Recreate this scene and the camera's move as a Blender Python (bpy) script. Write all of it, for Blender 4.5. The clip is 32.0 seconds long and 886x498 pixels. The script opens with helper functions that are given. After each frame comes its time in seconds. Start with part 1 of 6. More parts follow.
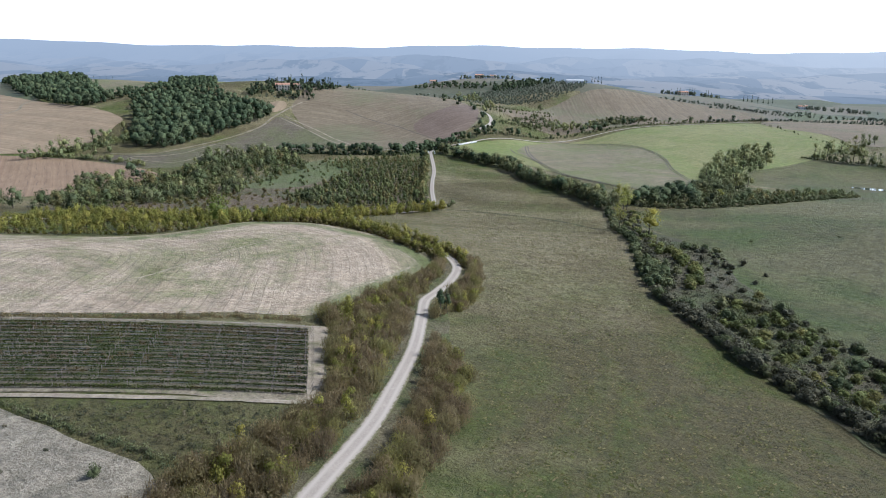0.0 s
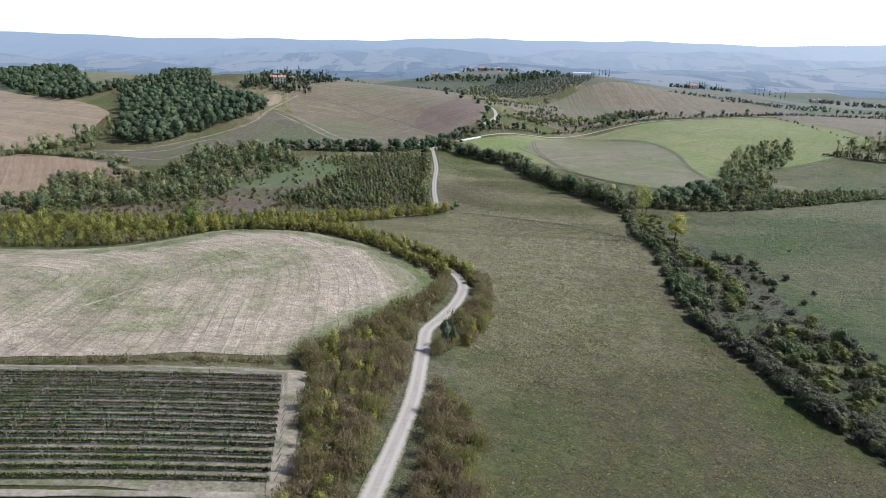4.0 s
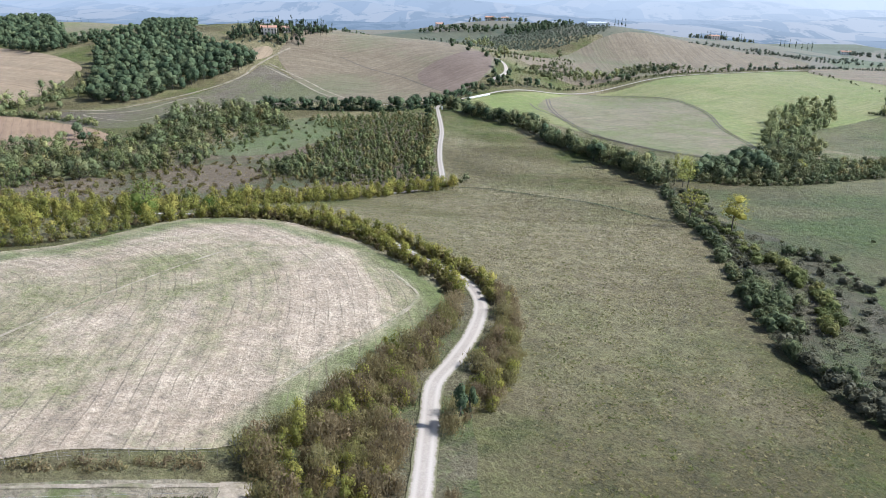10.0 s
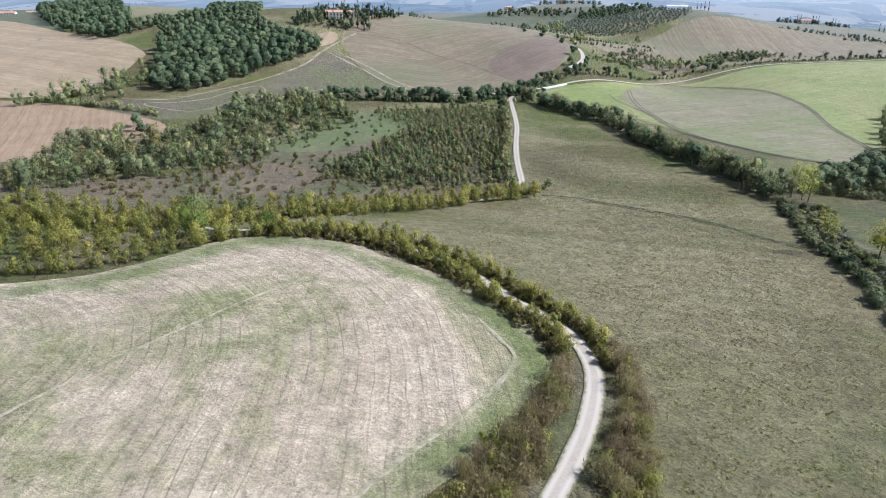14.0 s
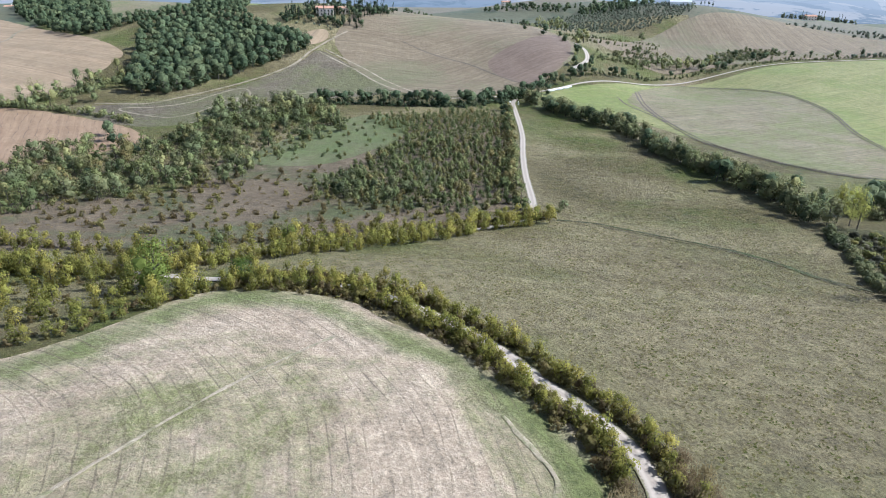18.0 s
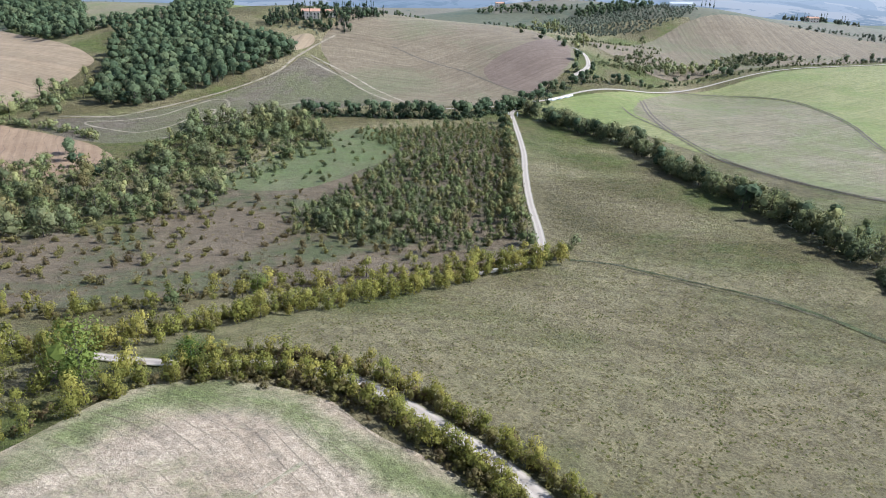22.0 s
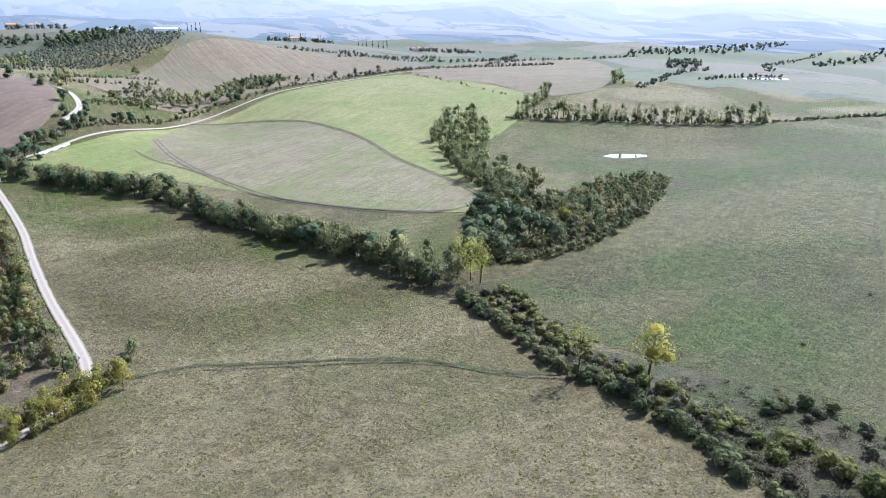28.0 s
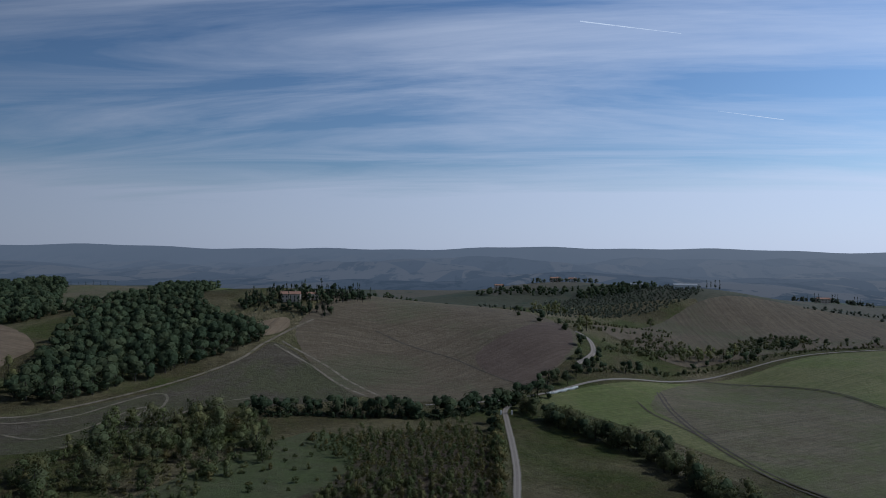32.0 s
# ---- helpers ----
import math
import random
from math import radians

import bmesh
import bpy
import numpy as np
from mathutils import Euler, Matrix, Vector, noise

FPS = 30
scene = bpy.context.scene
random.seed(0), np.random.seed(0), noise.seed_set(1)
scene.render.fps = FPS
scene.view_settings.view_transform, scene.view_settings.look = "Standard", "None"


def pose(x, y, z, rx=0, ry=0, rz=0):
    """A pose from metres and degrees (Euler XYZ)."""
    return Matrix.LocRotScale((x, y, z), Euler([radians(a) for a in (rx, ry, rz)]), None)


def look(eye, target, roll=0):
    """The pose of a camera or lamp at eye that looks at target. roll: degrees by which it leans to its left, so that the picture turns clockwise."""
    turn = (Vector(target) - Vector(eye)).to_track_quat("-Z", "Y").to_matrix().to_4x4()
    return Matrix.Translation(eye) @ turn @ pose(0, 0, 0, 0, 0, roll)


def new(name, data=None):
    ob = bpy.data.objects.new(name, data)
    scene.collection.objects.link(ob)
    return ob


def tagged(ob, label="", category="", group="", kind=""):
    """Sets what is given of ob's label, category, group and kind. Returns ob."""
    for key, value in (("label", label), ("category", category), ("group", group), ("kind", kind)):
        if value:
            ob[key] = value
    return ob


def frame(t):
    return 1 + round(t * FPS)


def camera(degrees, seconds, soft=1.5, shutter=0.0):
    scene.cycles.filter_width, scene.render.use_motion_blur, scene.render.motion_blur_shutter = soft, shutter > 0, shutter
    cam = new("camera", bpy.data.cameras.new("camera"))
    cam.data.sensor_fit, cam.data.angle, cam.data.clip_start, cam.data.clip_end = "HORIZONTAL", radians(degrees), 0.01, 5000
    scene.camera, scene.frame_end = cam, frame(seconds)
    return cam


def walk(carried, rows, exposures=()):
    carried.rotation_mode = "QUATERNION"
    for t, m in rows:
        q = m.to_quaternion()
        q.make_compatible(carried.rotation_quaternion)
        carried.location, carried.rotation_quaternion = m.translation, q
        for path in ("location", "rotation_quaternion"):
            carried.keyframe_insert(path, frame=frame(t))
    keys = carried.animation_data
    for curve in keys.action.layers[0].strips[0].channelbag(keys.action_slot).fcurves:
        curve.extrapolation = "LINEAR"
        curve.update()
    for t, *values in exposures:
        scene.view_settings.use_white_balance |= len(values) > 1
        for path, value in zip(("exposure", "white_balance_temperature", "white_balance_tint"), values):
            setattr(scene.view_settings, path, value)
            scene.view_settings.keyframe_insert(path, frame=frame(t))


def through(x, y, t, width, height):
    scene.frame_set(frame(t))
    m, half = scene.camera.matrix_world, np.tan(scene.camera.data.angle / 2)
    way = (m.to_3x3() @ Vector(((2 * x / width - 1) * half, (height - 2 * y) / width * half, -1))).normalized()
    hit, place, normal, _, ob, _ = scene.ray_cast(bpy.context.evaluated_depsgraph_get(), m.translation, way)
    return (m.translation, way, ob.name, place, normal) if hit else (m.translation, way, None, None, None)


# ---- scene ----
cam = camera(64.5, 32.0, soft=0.9)
PATH = [
    (0, (9.36, 5.73, 68.43), (9.285, 7.655, 67.880), 0.68),
    (0.5, (9.13, 9.35, 68.32), (9.057, 11.270, 67.769), 0.57),
    (1, (8.92, 13.08, 68.15), (8.848, 14.998, 67.593), 0.59),
    (1.5, (8.71, 16.95, 67.95), (8.632, 18.869, 67.381), 0.58),
    (2, (8.46, 20.97, 67.70), (8.385, 22.888, 67.137), 0.67),
    (2.5, (8.16, 25.13, 67.38), (8.089, 27.047, 66.812), 0.59),
    (3, (7.84, 29.42, 66.94), (7.763, 31.333, 66.371), 0.66),
    (3.5, (7.55, 33.75, 66.47), (7.471, 35.667, 65.904), 0.72),
    (5.5, (6.83, 51.15, 64.99), (6.749, 53.058, 64.412), 0.61),
    (6, (6.65, 55.37, 64.77), (6.576, 57.269, 64.147), 0.49),
    (6.5, (6.48, 59.59, 64.57), (6.406, 61.473, 63.896), 0.57),
    (7, (6.31, 63.95, 64.30), (6.233, 65.827, 63.611), 0.56),
    (7.5, (6.13, 68.41, 63.95), (6.061, 70.289, 63.260), 0.52),
    (8, (5.95, 72.88, 63.62), (5.878, 74.755, 62.933), 0.52),
    (8.5, (5.69, 77.27, 63.40), (5.617, 79.147, 62.709), 0.56),
    (9, (5.21, 81.56, 63.28), (5.142, 83.439, 62.594), 0.57),
    (9.5, (4.39, 85.78, 63.19), (4.327, 87.654, 62.506), 0.58),
    (10, (3.23, 89.98, 63.06), (3.144, 91.855, 62.370), 0.63),
    (10.5, (1.83, 94.20, 62.88), (1.701, 96.077, 62.192), 0.45),
    (11, (0.37, 98.43, 62.73), (0.209, 100.303, 62.048), 0.50),
    (11.5, (-1.06, 102.61, 62.69), (-1.246, 104.479, 62.005), 0.41),
    (12, (-2.43, 106.71, 62.75), (-2.638, 108.575, 62.064), 0.39),
    (12.5, (-3.75, 110.77, 62.86), (-3.971, 112.632, 62.176), 0.38),
    (13, (-5.00, 114.88, 62.99), (-5.245, 116.737, 62.305), 0.42),
    (13.5, (-6.21, 119.02, 63.14), (-6.457, 120.870, 62.426), 0.37),
    (15.5, (-10.73, 135.55, 63.64), (-10.965, 137.388, 62.891), 0.55),
    (16, (-11.81, 139.74, 63.71), (-12.042, 141.578, 62.957), 0.56),
    (16.5, (-12.86, 143.92, 63.81), (-13.090, 145.756, 63.059), 0.49),
    (17, (-13.88, 148.10, 64.02), (-14.104, 149.940, 63.265), 0.49),
    (17.5, (-14.85, 152.33, 64.29), (-15.073, 154.174, 63.536), 0.48),
    (18, (-15.77, 156.62, 64.57), (-15.994, 158.458, 63.820), 0.49),
    (18.5, (-16.65, 160.93, 64.86), (-16.870, 162.769, 64.102), 0.52),
    (19, (-17.49, 165.24, 65.13), (-17.709, 167.080, 64.379), 0.57),
    (19.5, (-18.29, 169.53, 65.38), (-18.507, 171.371, 64.625), 0.53),
    (20, (-19.03, 173.78, 65.56), (-19.247, 175.617, 64.811), 0.52),
    (20.5, (-19.70, 177.98, 65.68), (-19.913, 179.821, 64.930), 0.56),
    (21, (-20.31, 182.21, 65.76), (-20.521, 184.056, 65.004), 0.59),
    (21.5, (-20.91, 186.56, 65.80), (-21.111, 188.402, 65.052), 0.52),
    (22, (-21.48, 191.01, 65.83), (-21.681, 192.850, 65.078), 0.56),
    (22.5, (-21.98, 195.43, 65.84), (-22.182, 197.277, 65.084), 0.54),
    (23, (-22.36, 199.66, 65.82), (-22.558, 201.503, 65.067), 0.56),
    (23.5, (-22.64, 203.53, 65.82), (-22.817, 205.377, 65.072), 0.64),
    (24, (-22.92, 207.03, 65.95), (-22.845, 208.880, 65.198), 0.76),
    (24.5, (-23.23, 210.26, 66.15), (-22.993, 212.101, 65.403), 0.90),
    (25, (-23.49, 213.37, 66.01), (-23.048, 215.179, 65.274), 0.71),
    (25.5, (-23.50, 216.62, 65.54), (-22.869, 218.343, 64.750), 0.45),
    (27.5, (-22.12, 231.95, 66.19), (-21.227, 233.341, 65.065), 0.60),
    (27.7, (-21.64, 233.32, 66.35), (-20.692, 234.786, 65.387), 0.65),
    (28, (-20.85, 235.37, 66.48), (-19.835, 236.953, 65.791), 0.51),
    (28.5, (-19.19, 238.74, 66.50), (-18.132, 240.416, 66.273), 0.50),
    (29, (-17.37, 242.36, 65.95), (-16.306, 244.057, 65.952), 0.51),
    (29.5, (-16.05, 246.62, 64.95), (-14.990, 248.319, 64.957), 0.56),
    (30, (-15.18, 251.17, 63.94), (-14.273, 252.953, 63.946), 0.55),
    (30.5, (-14.56, 255.63, 63.10), (-13.936, 257.529, 63.114), 0.46),
    (31, (-14.05, 259.72, 62.53), (-13.678, 261.689, 62.543), 0.39),
    (31.5, (-13.66, 263.30, 62.28), (-13.599, 265.298, 62.295), 0.21),
    (32, (-13.48, 266.20, 62.45), (-13.733, 268.186, 62.455), 0.32),
]
EXPOSURES = [(0, 0.5, 5600, 10), (3.5, 0.55, 5600, 10), (6, 0.68, 5600, 10), (7, 0.92, 5600, 10), (9, 1.0, 5600, 10), (13, 1.0, 5600, 10), (19, 1.02, 5600, 10), (23, 1.02, 5600, 10), (25.5, 0.95, 5540, 12), (27.5, 1.2, 5500, 14), (28.2, 1.25, 5480, 14), (28.5, 0.4, 5520, 10), (29, -1.8, 5500, 12), (30, -2.05, 5450, 12), (31, -1.82, 5380, 10), (32, -1.5, 5350, 10)]
walk(cam, [(t, look(eye, aim, roll)) for t, eye, aim, roll in PATH], EXPOSURES)

# ---- light ----
SUN_AZ, SUN_EL = 77.0, 42.0  # degrees from +y towards +x, and above the horizon
world = bpy.data.worlds.new("sky")
scene.world = world
world.use_nodes = True


def nodes_of(tree):
    tree.nodes.clear()
    return tree.nodes, tree.links


def sky_nodes():
    n, l = nodes_of(world.node_tree)
    out, bg = n.new("ShaderNodeOutputWorld"), n.new("ShaderNodeBackground")
    sky = n.new("ShaderNodeTexSky")
    sky.sky_type, sky.sun_disc = "NISHITA", False
    sky.sun_elevation, sky.sun_rotation = radians(SUN_EL), radians(SUN_AZ)
    sky.altitude, sky.air_density, sky.dust_density, sky.ozone_density = 200, 1.0, 0.7, 3.0
    bg.inputs["Strength"].default_value = 0.096
    tc = n.new("ShaderNodeTexCoord")
    sep = n.new("ShaderNodeSeparateXYZ")
    l.new(tc.outputs["Generated"], sep.inputs[0])
    # cirrus: the direction laid on a high plane
    up = n.new("ShaderNodeMath")
    up.operation, up.inputs[1].default_value = "ADD", 0.09
    l.new(sep.outputs["Z"], up.inputs[0])
    div = n.new("ShaderNodeVectorMath")
    div.operation = "DIVIDE"
    comb = n.new("ShaderNodeCombineXYZ")
    for k in ("X", "Y", "Z"):
        l.new(up.outputs[0], comb.inputs[k])
    l.new(tc.outputs["Generated"], div.inputs[0])
    l.new(comb.outputs[0], div.inputs[1])
    mp = n.new("ShaderNodeMapping")
    mp.inputs["Rotation"].default_value = (0, 0, radians(-22))
    mp.inputs["Scale"].default_value = (0.42, 1.5, 0.0)
    l.new(div.outputs[0], mp.inputs["Vector"])
    big = n.new("ShaderNodeTexNoise")
    big.inputs["Scale"].default_value, big.inputs["Detail"].default_value = 0.9, 7
    big.inputs["Roughness"].default_value, big.inputs["Distortion"].default_value = 0.62, 0.7
    l.new(mp.outputs[0], big.inputs["Vector"])
    ramp = n.new("ShaderNodeValToRGB")
    ramp.color_ramp.elements[0].position, ramp.color_ramp.elements[1].position = 0.40, 0.76
    l.new(big.outputs["Fac"], ramp.inputs[0])
    # a pale layer low over the horizon
    low = n.new("ShaderNodeMapRange")
    low.inputs["From Min"].default_value, low.inputs["From Max"].default_value = 0.135, 0.075
    wob = n.new("ShaderNodeMath")
    wob.operation = "MULTIPLY_ADD"
    wob.inputs[1].default_value = -0.10
    l.new(big.outputs["Fac"], wob.inputs[0])
    zz = n.new("ShaderNodeMath")
    zz.operation = "ADD"
    zz.inputs[1].default_value = 0.05
    l.new(sep.outputs["Z"], zz.inputs[0])
    l.new(zz.outputs[0], wob.inputs[2])
    l.new(wob.outputs[0], low.inputs["Value"])
    lowf = n.new("ShaderNodeMath")
    lowf.operation, lowf.inputs[1].default_value = "MULTIPLY", 0.82
    l.new(low.outputs[0], lowf.inputs[0])
    cl = n.new("ShaderNodeMath")
    cl.operation, cl.inputs[1].default_value = "MULTIPLY", 0.78
    l.new(ramp.outputs[0], cl.inputs[0])
    mx = n.new("ShaderNodeMath")
    mx.operation = "MAXIMUM"
    l.new(lowf.outputs[0], mx.inputs[0])
    l.new(cl.outputs[0], mx.inputs[1])
    white = n.new("ShaderNodeMix")
    white.data_type = "RGBA"
    white.inputs["B"].default_value = (6.9, 7.1, 7.8, 1)
    l.new(mx.outputs[0], white.inputs["Factor"])
    l.new(sky.outputs[0], white.inputs["A"])
    # brighter towards the sun's side
    dot = n.new("ShaderNodeVectorMath")
    dot.operation = "DOT_PRODUCT"
    dot.inputs[1].default_value = (math.sin(radians(SUN_AZ)), math.cos(radians(SUN_AZ)), 0)
    l.new(tc.outputs["Generated"], dot.inputs[0])
    glow = n.new("ShaderNodeMapRange")
    for key, v in (("From Min", -1.0), ("From Max", 0.95), ("To Min", 0.55), ("To Max", 3.15)):
        glow.inputs[key].default_value = v
    l.new(dot.outputs["Value"], glow.inputs["Value"])
    # and less so high overhead, out of the haze
    high = n.new("ShaderNodeMapRange")
    for key, v in (("From Min", 0.34), ("From Max", 0.7)):
        high.inputs[key].default_value = v
    l.new(sep.outputs["Z"], high.inputs["Value"])
    haze = n.new("ShaderNodeMix")
    haze.inputs["B"].default_value = 0.4
    l.new(high.outputs[0], haze.inputs["Factor"])
    l.new(glow.outputs[0], haze.inputs["A"])
    mul = n.new("ShaderNodeVectorMath")
    mul.operation = "SCALE"
    l.new(white.outputs["Result"], mul.inputs[0])
    l.new(haze.outputs["Result"], mul.inputs["Scale"])
    l.new(mul.outputs[0], bg.inputs["Color"])
    l.new(bg.outputs[0], out.inputs[0])


sky_nodes()
sun = new("sun", bpy.data.lights.new("sun", "SUN"))
sun.data.energy, sun.data.angle, sun.data.color = 5.3, radians(0.6), (1.0, 0.955, 0.88)
sun.matrix_world = look(
    (0, 0, 0),
    (-math.sin(radians(SUN_AZ)) * math.cos(radians(SUN_EL)), -math.cos(radians(SUN_AZ)) * math.cos(radians(SUN_EL)), -math.sin(radians(SUN_EL))),
)
sun.location = (300, 300, 400)


# ---- materials ----
def mix_node(n, l, fac, a, b):
    m = n.new("ShaderNodeMix")
    m.data_type = "RGBA"
    for key, v in (("Factor", fac), ("A", a), ("B", b)):
        if isinstance(v, bpy.types.NodeSocket):
            l.new(v, m.inputs[key])
        elif key == "Factor":
            m.inputs["Factor"].default_value = v
        else:
            m.inputs[key].default_value = (*v, 1)
    return m.outputs["Result"]


def noise_node(n, l, vec, scale, detail=4, rough=0.55, distort=0.0):
    t = n.new("ShaderNodeTexNoise")
    t.inputs["Scale"].default_value, t.inputs["Detail"].default_value = scale, detail
    t.inputs["Roughness"].default_value, t.inputs["Distortion"].default_value = rough, distort
    l.new(vec, t.inputs["Vector"])
    return t.outputs["Fac"]


def ramp_node(n, l, fac, lo, hi):
    r = n.new("ShaderNodeMapRange")
    r.inputs["From Min"].default_value, r.inputs["From Max"].default_value = lo, hi
    l.new(fac, r.inputs["Value"])
    return r.outputs[0]


def math_node(n, l, op, a, b=0.0, c=None):
    m = n.new("ShaderNodeMath")
    m.operation = op
    for k, v in enumerate((a, b, c)):
        if v is None:
            continue
        if isinstance(v, bpy.types.NodeSocket):
            l.new(v, m.inputs[k])
        else:
            m.inputs[k].default_value = v
    return m.outputs[0]


def start_material(name, rough=0.9):
    m = bpy.data.materials.new(name)
    m.use_nodes = True
    n, l = nodes_of(m.node_tree)
    out, bsdf = n.new("ShaderNodeOutputMaterial"), n.new("ShaderNodeBsdfPrincipled")
    bsdf.inputs["Roughness"].default_value = rough
    bsdf.inputs["Specular IOR Level"].default_value = 0.2
    l.new(bsdf.outputs[0], out.inputs[0])
    return m, n, l, bsdf, out


def soil(name, dark, light, grass=None, patch=(0.008, 0.42, 0.6), fine=0.5, bump=0.25, spacing=0.0, line=None, line_fac=0.5, coarse=0.06, tuft=0.0, margin=None, streaks=0.0, straw=None):
    """Ground cover: two soil colours by fine grain, grass patches, tufts, and drill lines that follow the 'row' attribute.
    margin: the colour of the weedy strip where the 'edge' attribute is small."""
    m, n, l, bsdf, out = start_material(name, 0.95)
    geo = n.new("ShaderNodeNewGeometry").outputs["Position"]
    f1 = noise_node(n, l, geo, fine, 8, 0.75)
    f2 = noise_node(n, l, geo, coarse, 5, 0.6, 0.4)
    both = math_node(n, l, "MULTIPLY_ADD", f1, 0.6, math_node(n, l, "MULTIPLY", f2, 0.4))
    col = mix_node(n, l, ramp_node(n, l, both, 0.37, 0.63), dark, light)
    height = f1
    row = n.new("ShaderNodeAttribute")
    row.attribute_name = "row"
    if grass:
        sc, lo, hi = patch
        g = noise_node(n, l, geo, sc, 9, 0.72, 0.5)
        if streaks:
            s3 = math_node(n, l, "SINE", math_node(n, l, "MULTIPLY", row.outputs["Fac"], 2 * math.pi / (spacing * 4.3)))
            g = math_node(n, l, "MULTIPLY_ADD", s3, streaks, g)
        g2 = math_node(n, l, "MULTIPLY_ADD", f1, 0.25, math_node(n, l, "ADD", g, -0.125))
        col = mix_node(n, l, ramp_node(n, l, g2, lo, hi), col, grass)
    if straw:
        wide = noise_node(n, l, geo, 0.0075, 5, 0.55, 1.2)
        wide = math_node(n, l, "MULTIPLY_ADD", f1, 0.22, math_node(n, l, "ADD", wide, -0.11))
        parched = n.new("ShaderNodeAttribute")
        parched.attribute_name = "parched"
        wide = math_node(n, l, "MULTIPLY_ADD", parched.outputs["Fac"], 0.075, wide)
        col = mix_node(n, l, math_node(n, l, "MULTIPLY", ramp_node(n, l, wide, 0.45, 0.60), 0.8), col, straw)
    if margin:
        rim = n.new("ShaderNodeAttribute")
        rim.attribute_name = "edge"
        edge = math_node(n, l, "MULTIPLY_ADD", noise_node(n, l, geo, 0.10, 6, 0.75), 12.0, math_node(n, l, "ADD", rim.outputs["Fac"], -6.0))
        col = mix_node(n, l, math_node(n, l, "MULTIPLY", ramp_node(n, l, edge, 6.0, 0.5), 0.85), col, margin)
    if spacing:
        comb = n.new("ShaderNodeCombineXYZ")
        l.new(row.outputs["Fac"], comb.inputs[0])
        l.new(math_node(n, l, "MULTIPLY", noise_node(n, l, geo, 0.02, 2), 4.0), comb.inputs[1])
        band = noise_node(n, l, comb.outputs[0], 1.9 / spacing, 5, 0.7)
        tone = n.new("ShaderNodeHueSaturation")
        l.new(col, tone.inputs["Color"])
        l.new(math_node(n, l, "MULTIPLY_ADD", band, 1.15, 0.425), tone.inputs["Value"])
        col = tone.outputs[0]
        wob = math_node(n, l, "MULTIPLY_ADD", noise_node(n, l, geo, 0.03, 2), spacing * 2.2, row.outputs["Fac"])
        w = math_node(n, l, "SINE", math_node(n, l, "MULTIPLY", wob, 2 * math.pi / spacing))
        line_on = ramp_node(n, l, w, 0.92, 0.99)
        broken = ramp_node(n, l, noise_node(n, l, geo, 0.07, 5, 0.75), 0.40, 0.60)
        line_on = math_node(n, l, "MULTIPLY", line_on, broken)
        col = mix_node(n, l, math_node(n, l, "MULTIPLY", line_on, line_fac), col, line)
        height = math_node(n, l, "MULTIPLY_ADD", line_on, -0.6, f1)
    if tuft:
        t1 = noise_node(n, l, geo, 1.6, 6, 0.82, 0.3)
        t2 = noise_node(n, l, geo, 0.28, 4, 0.7, 0.3)
        hsv = n.new("ShaderNodeHueSaturation")
        l.new(col, hsv.inputs["Color"])
        v = math_node(n, l, "MULTIPLY_ADD", math_node(n, l, "ADD", t1, math_node(n, l, "MULTIPLY", t2, 0.6)), 4.0 * tuft, 1.0 - 3.2 * tuft)
        l.new(v, hsv.inputs["Value"])
        col = hsv.outputs[0]
        height = math_node(n, l, "MULTIPLY_ADD", t2, 2.6, math_node(n, l, "MULTIPLY_ADD", t1, 1.2, f1))
    l.new(col, bsdf.inputs["Base Color"])
    b = n.new("ShaderNodeBump")
    b.inputs["Strength"].default_value, b.inputs["Distance"].default_value = bump, 0.75
    l.new(height, b.inputs["Height"])
    l.new(b.outputs[0], bsdf.inputs["Normal"])
    return m


def leaves(name, a, b, c, through=0.3):
    """Foliage: three colours, by plant and by leaf, with light coming through."""
    m, n, l, bsdf, out = start_material(name, 0.8)
    bsdf.inputs["Specular IOR Level"].default_value = 0.06
    info, isl = n.new("ShaderNodeObjectInfo"), n.new("ShaderNodeNewGeometry")
    at = n.new("ShaderNodeAttribute")
    at.attribute_name = "tint"
    plant = math_node(n, l, "FRACT", math_node(n, l, "ADD", info.outputs["Random"], at.outputs["Fac"]))
    leaf = isl.outputs["Random Per Island"]
    mixed = math_node(n, l, "MULTIPLY_ADD", plant, 0.84, math_node(n, l, "MULTIPLY", leaf, 0.16))
    col = mix_node(n, l, ramp_node(n, l, mixed, 0.15, 0.55), a, b)
    col = mix_node(n, l, ramp_node(n, l, mixed, 0.55, 0.92), col, c)
    hsv = n.new("ShaderNodeHueSaturation")
    l.new(col, hsv.inputs["Color"])
    each = math_node(n, l, "FRACT", math_node(n, l, "MULTIPLY", plant, 7.31))
    l.new(math_node(n, l, "MULTIPLY_ADD", leaf, 0.22, math_node(n, l, "MULTIPLY_ADD", each, 0.42, 0.72)), hsv.inputs["Value"])
    l.new(hsv.outputs[0], bsdf.inputs["Base Color"])
    tr = n.new("ShaderNodeBsdfTranslucent")
    l.new(hsv.outputs[0], tr.inputs["Color"])
    ms = n.new("ShaderNodeMixShader")
    ms.inputs[0].default_value = through
    l.new(bsdf.outputs[0], ms.inputs[1])
    l.new(tr.outputs[0], ms.inputs[2])
    l.new(ms.outputs[0], out.inputs[0])
    return m


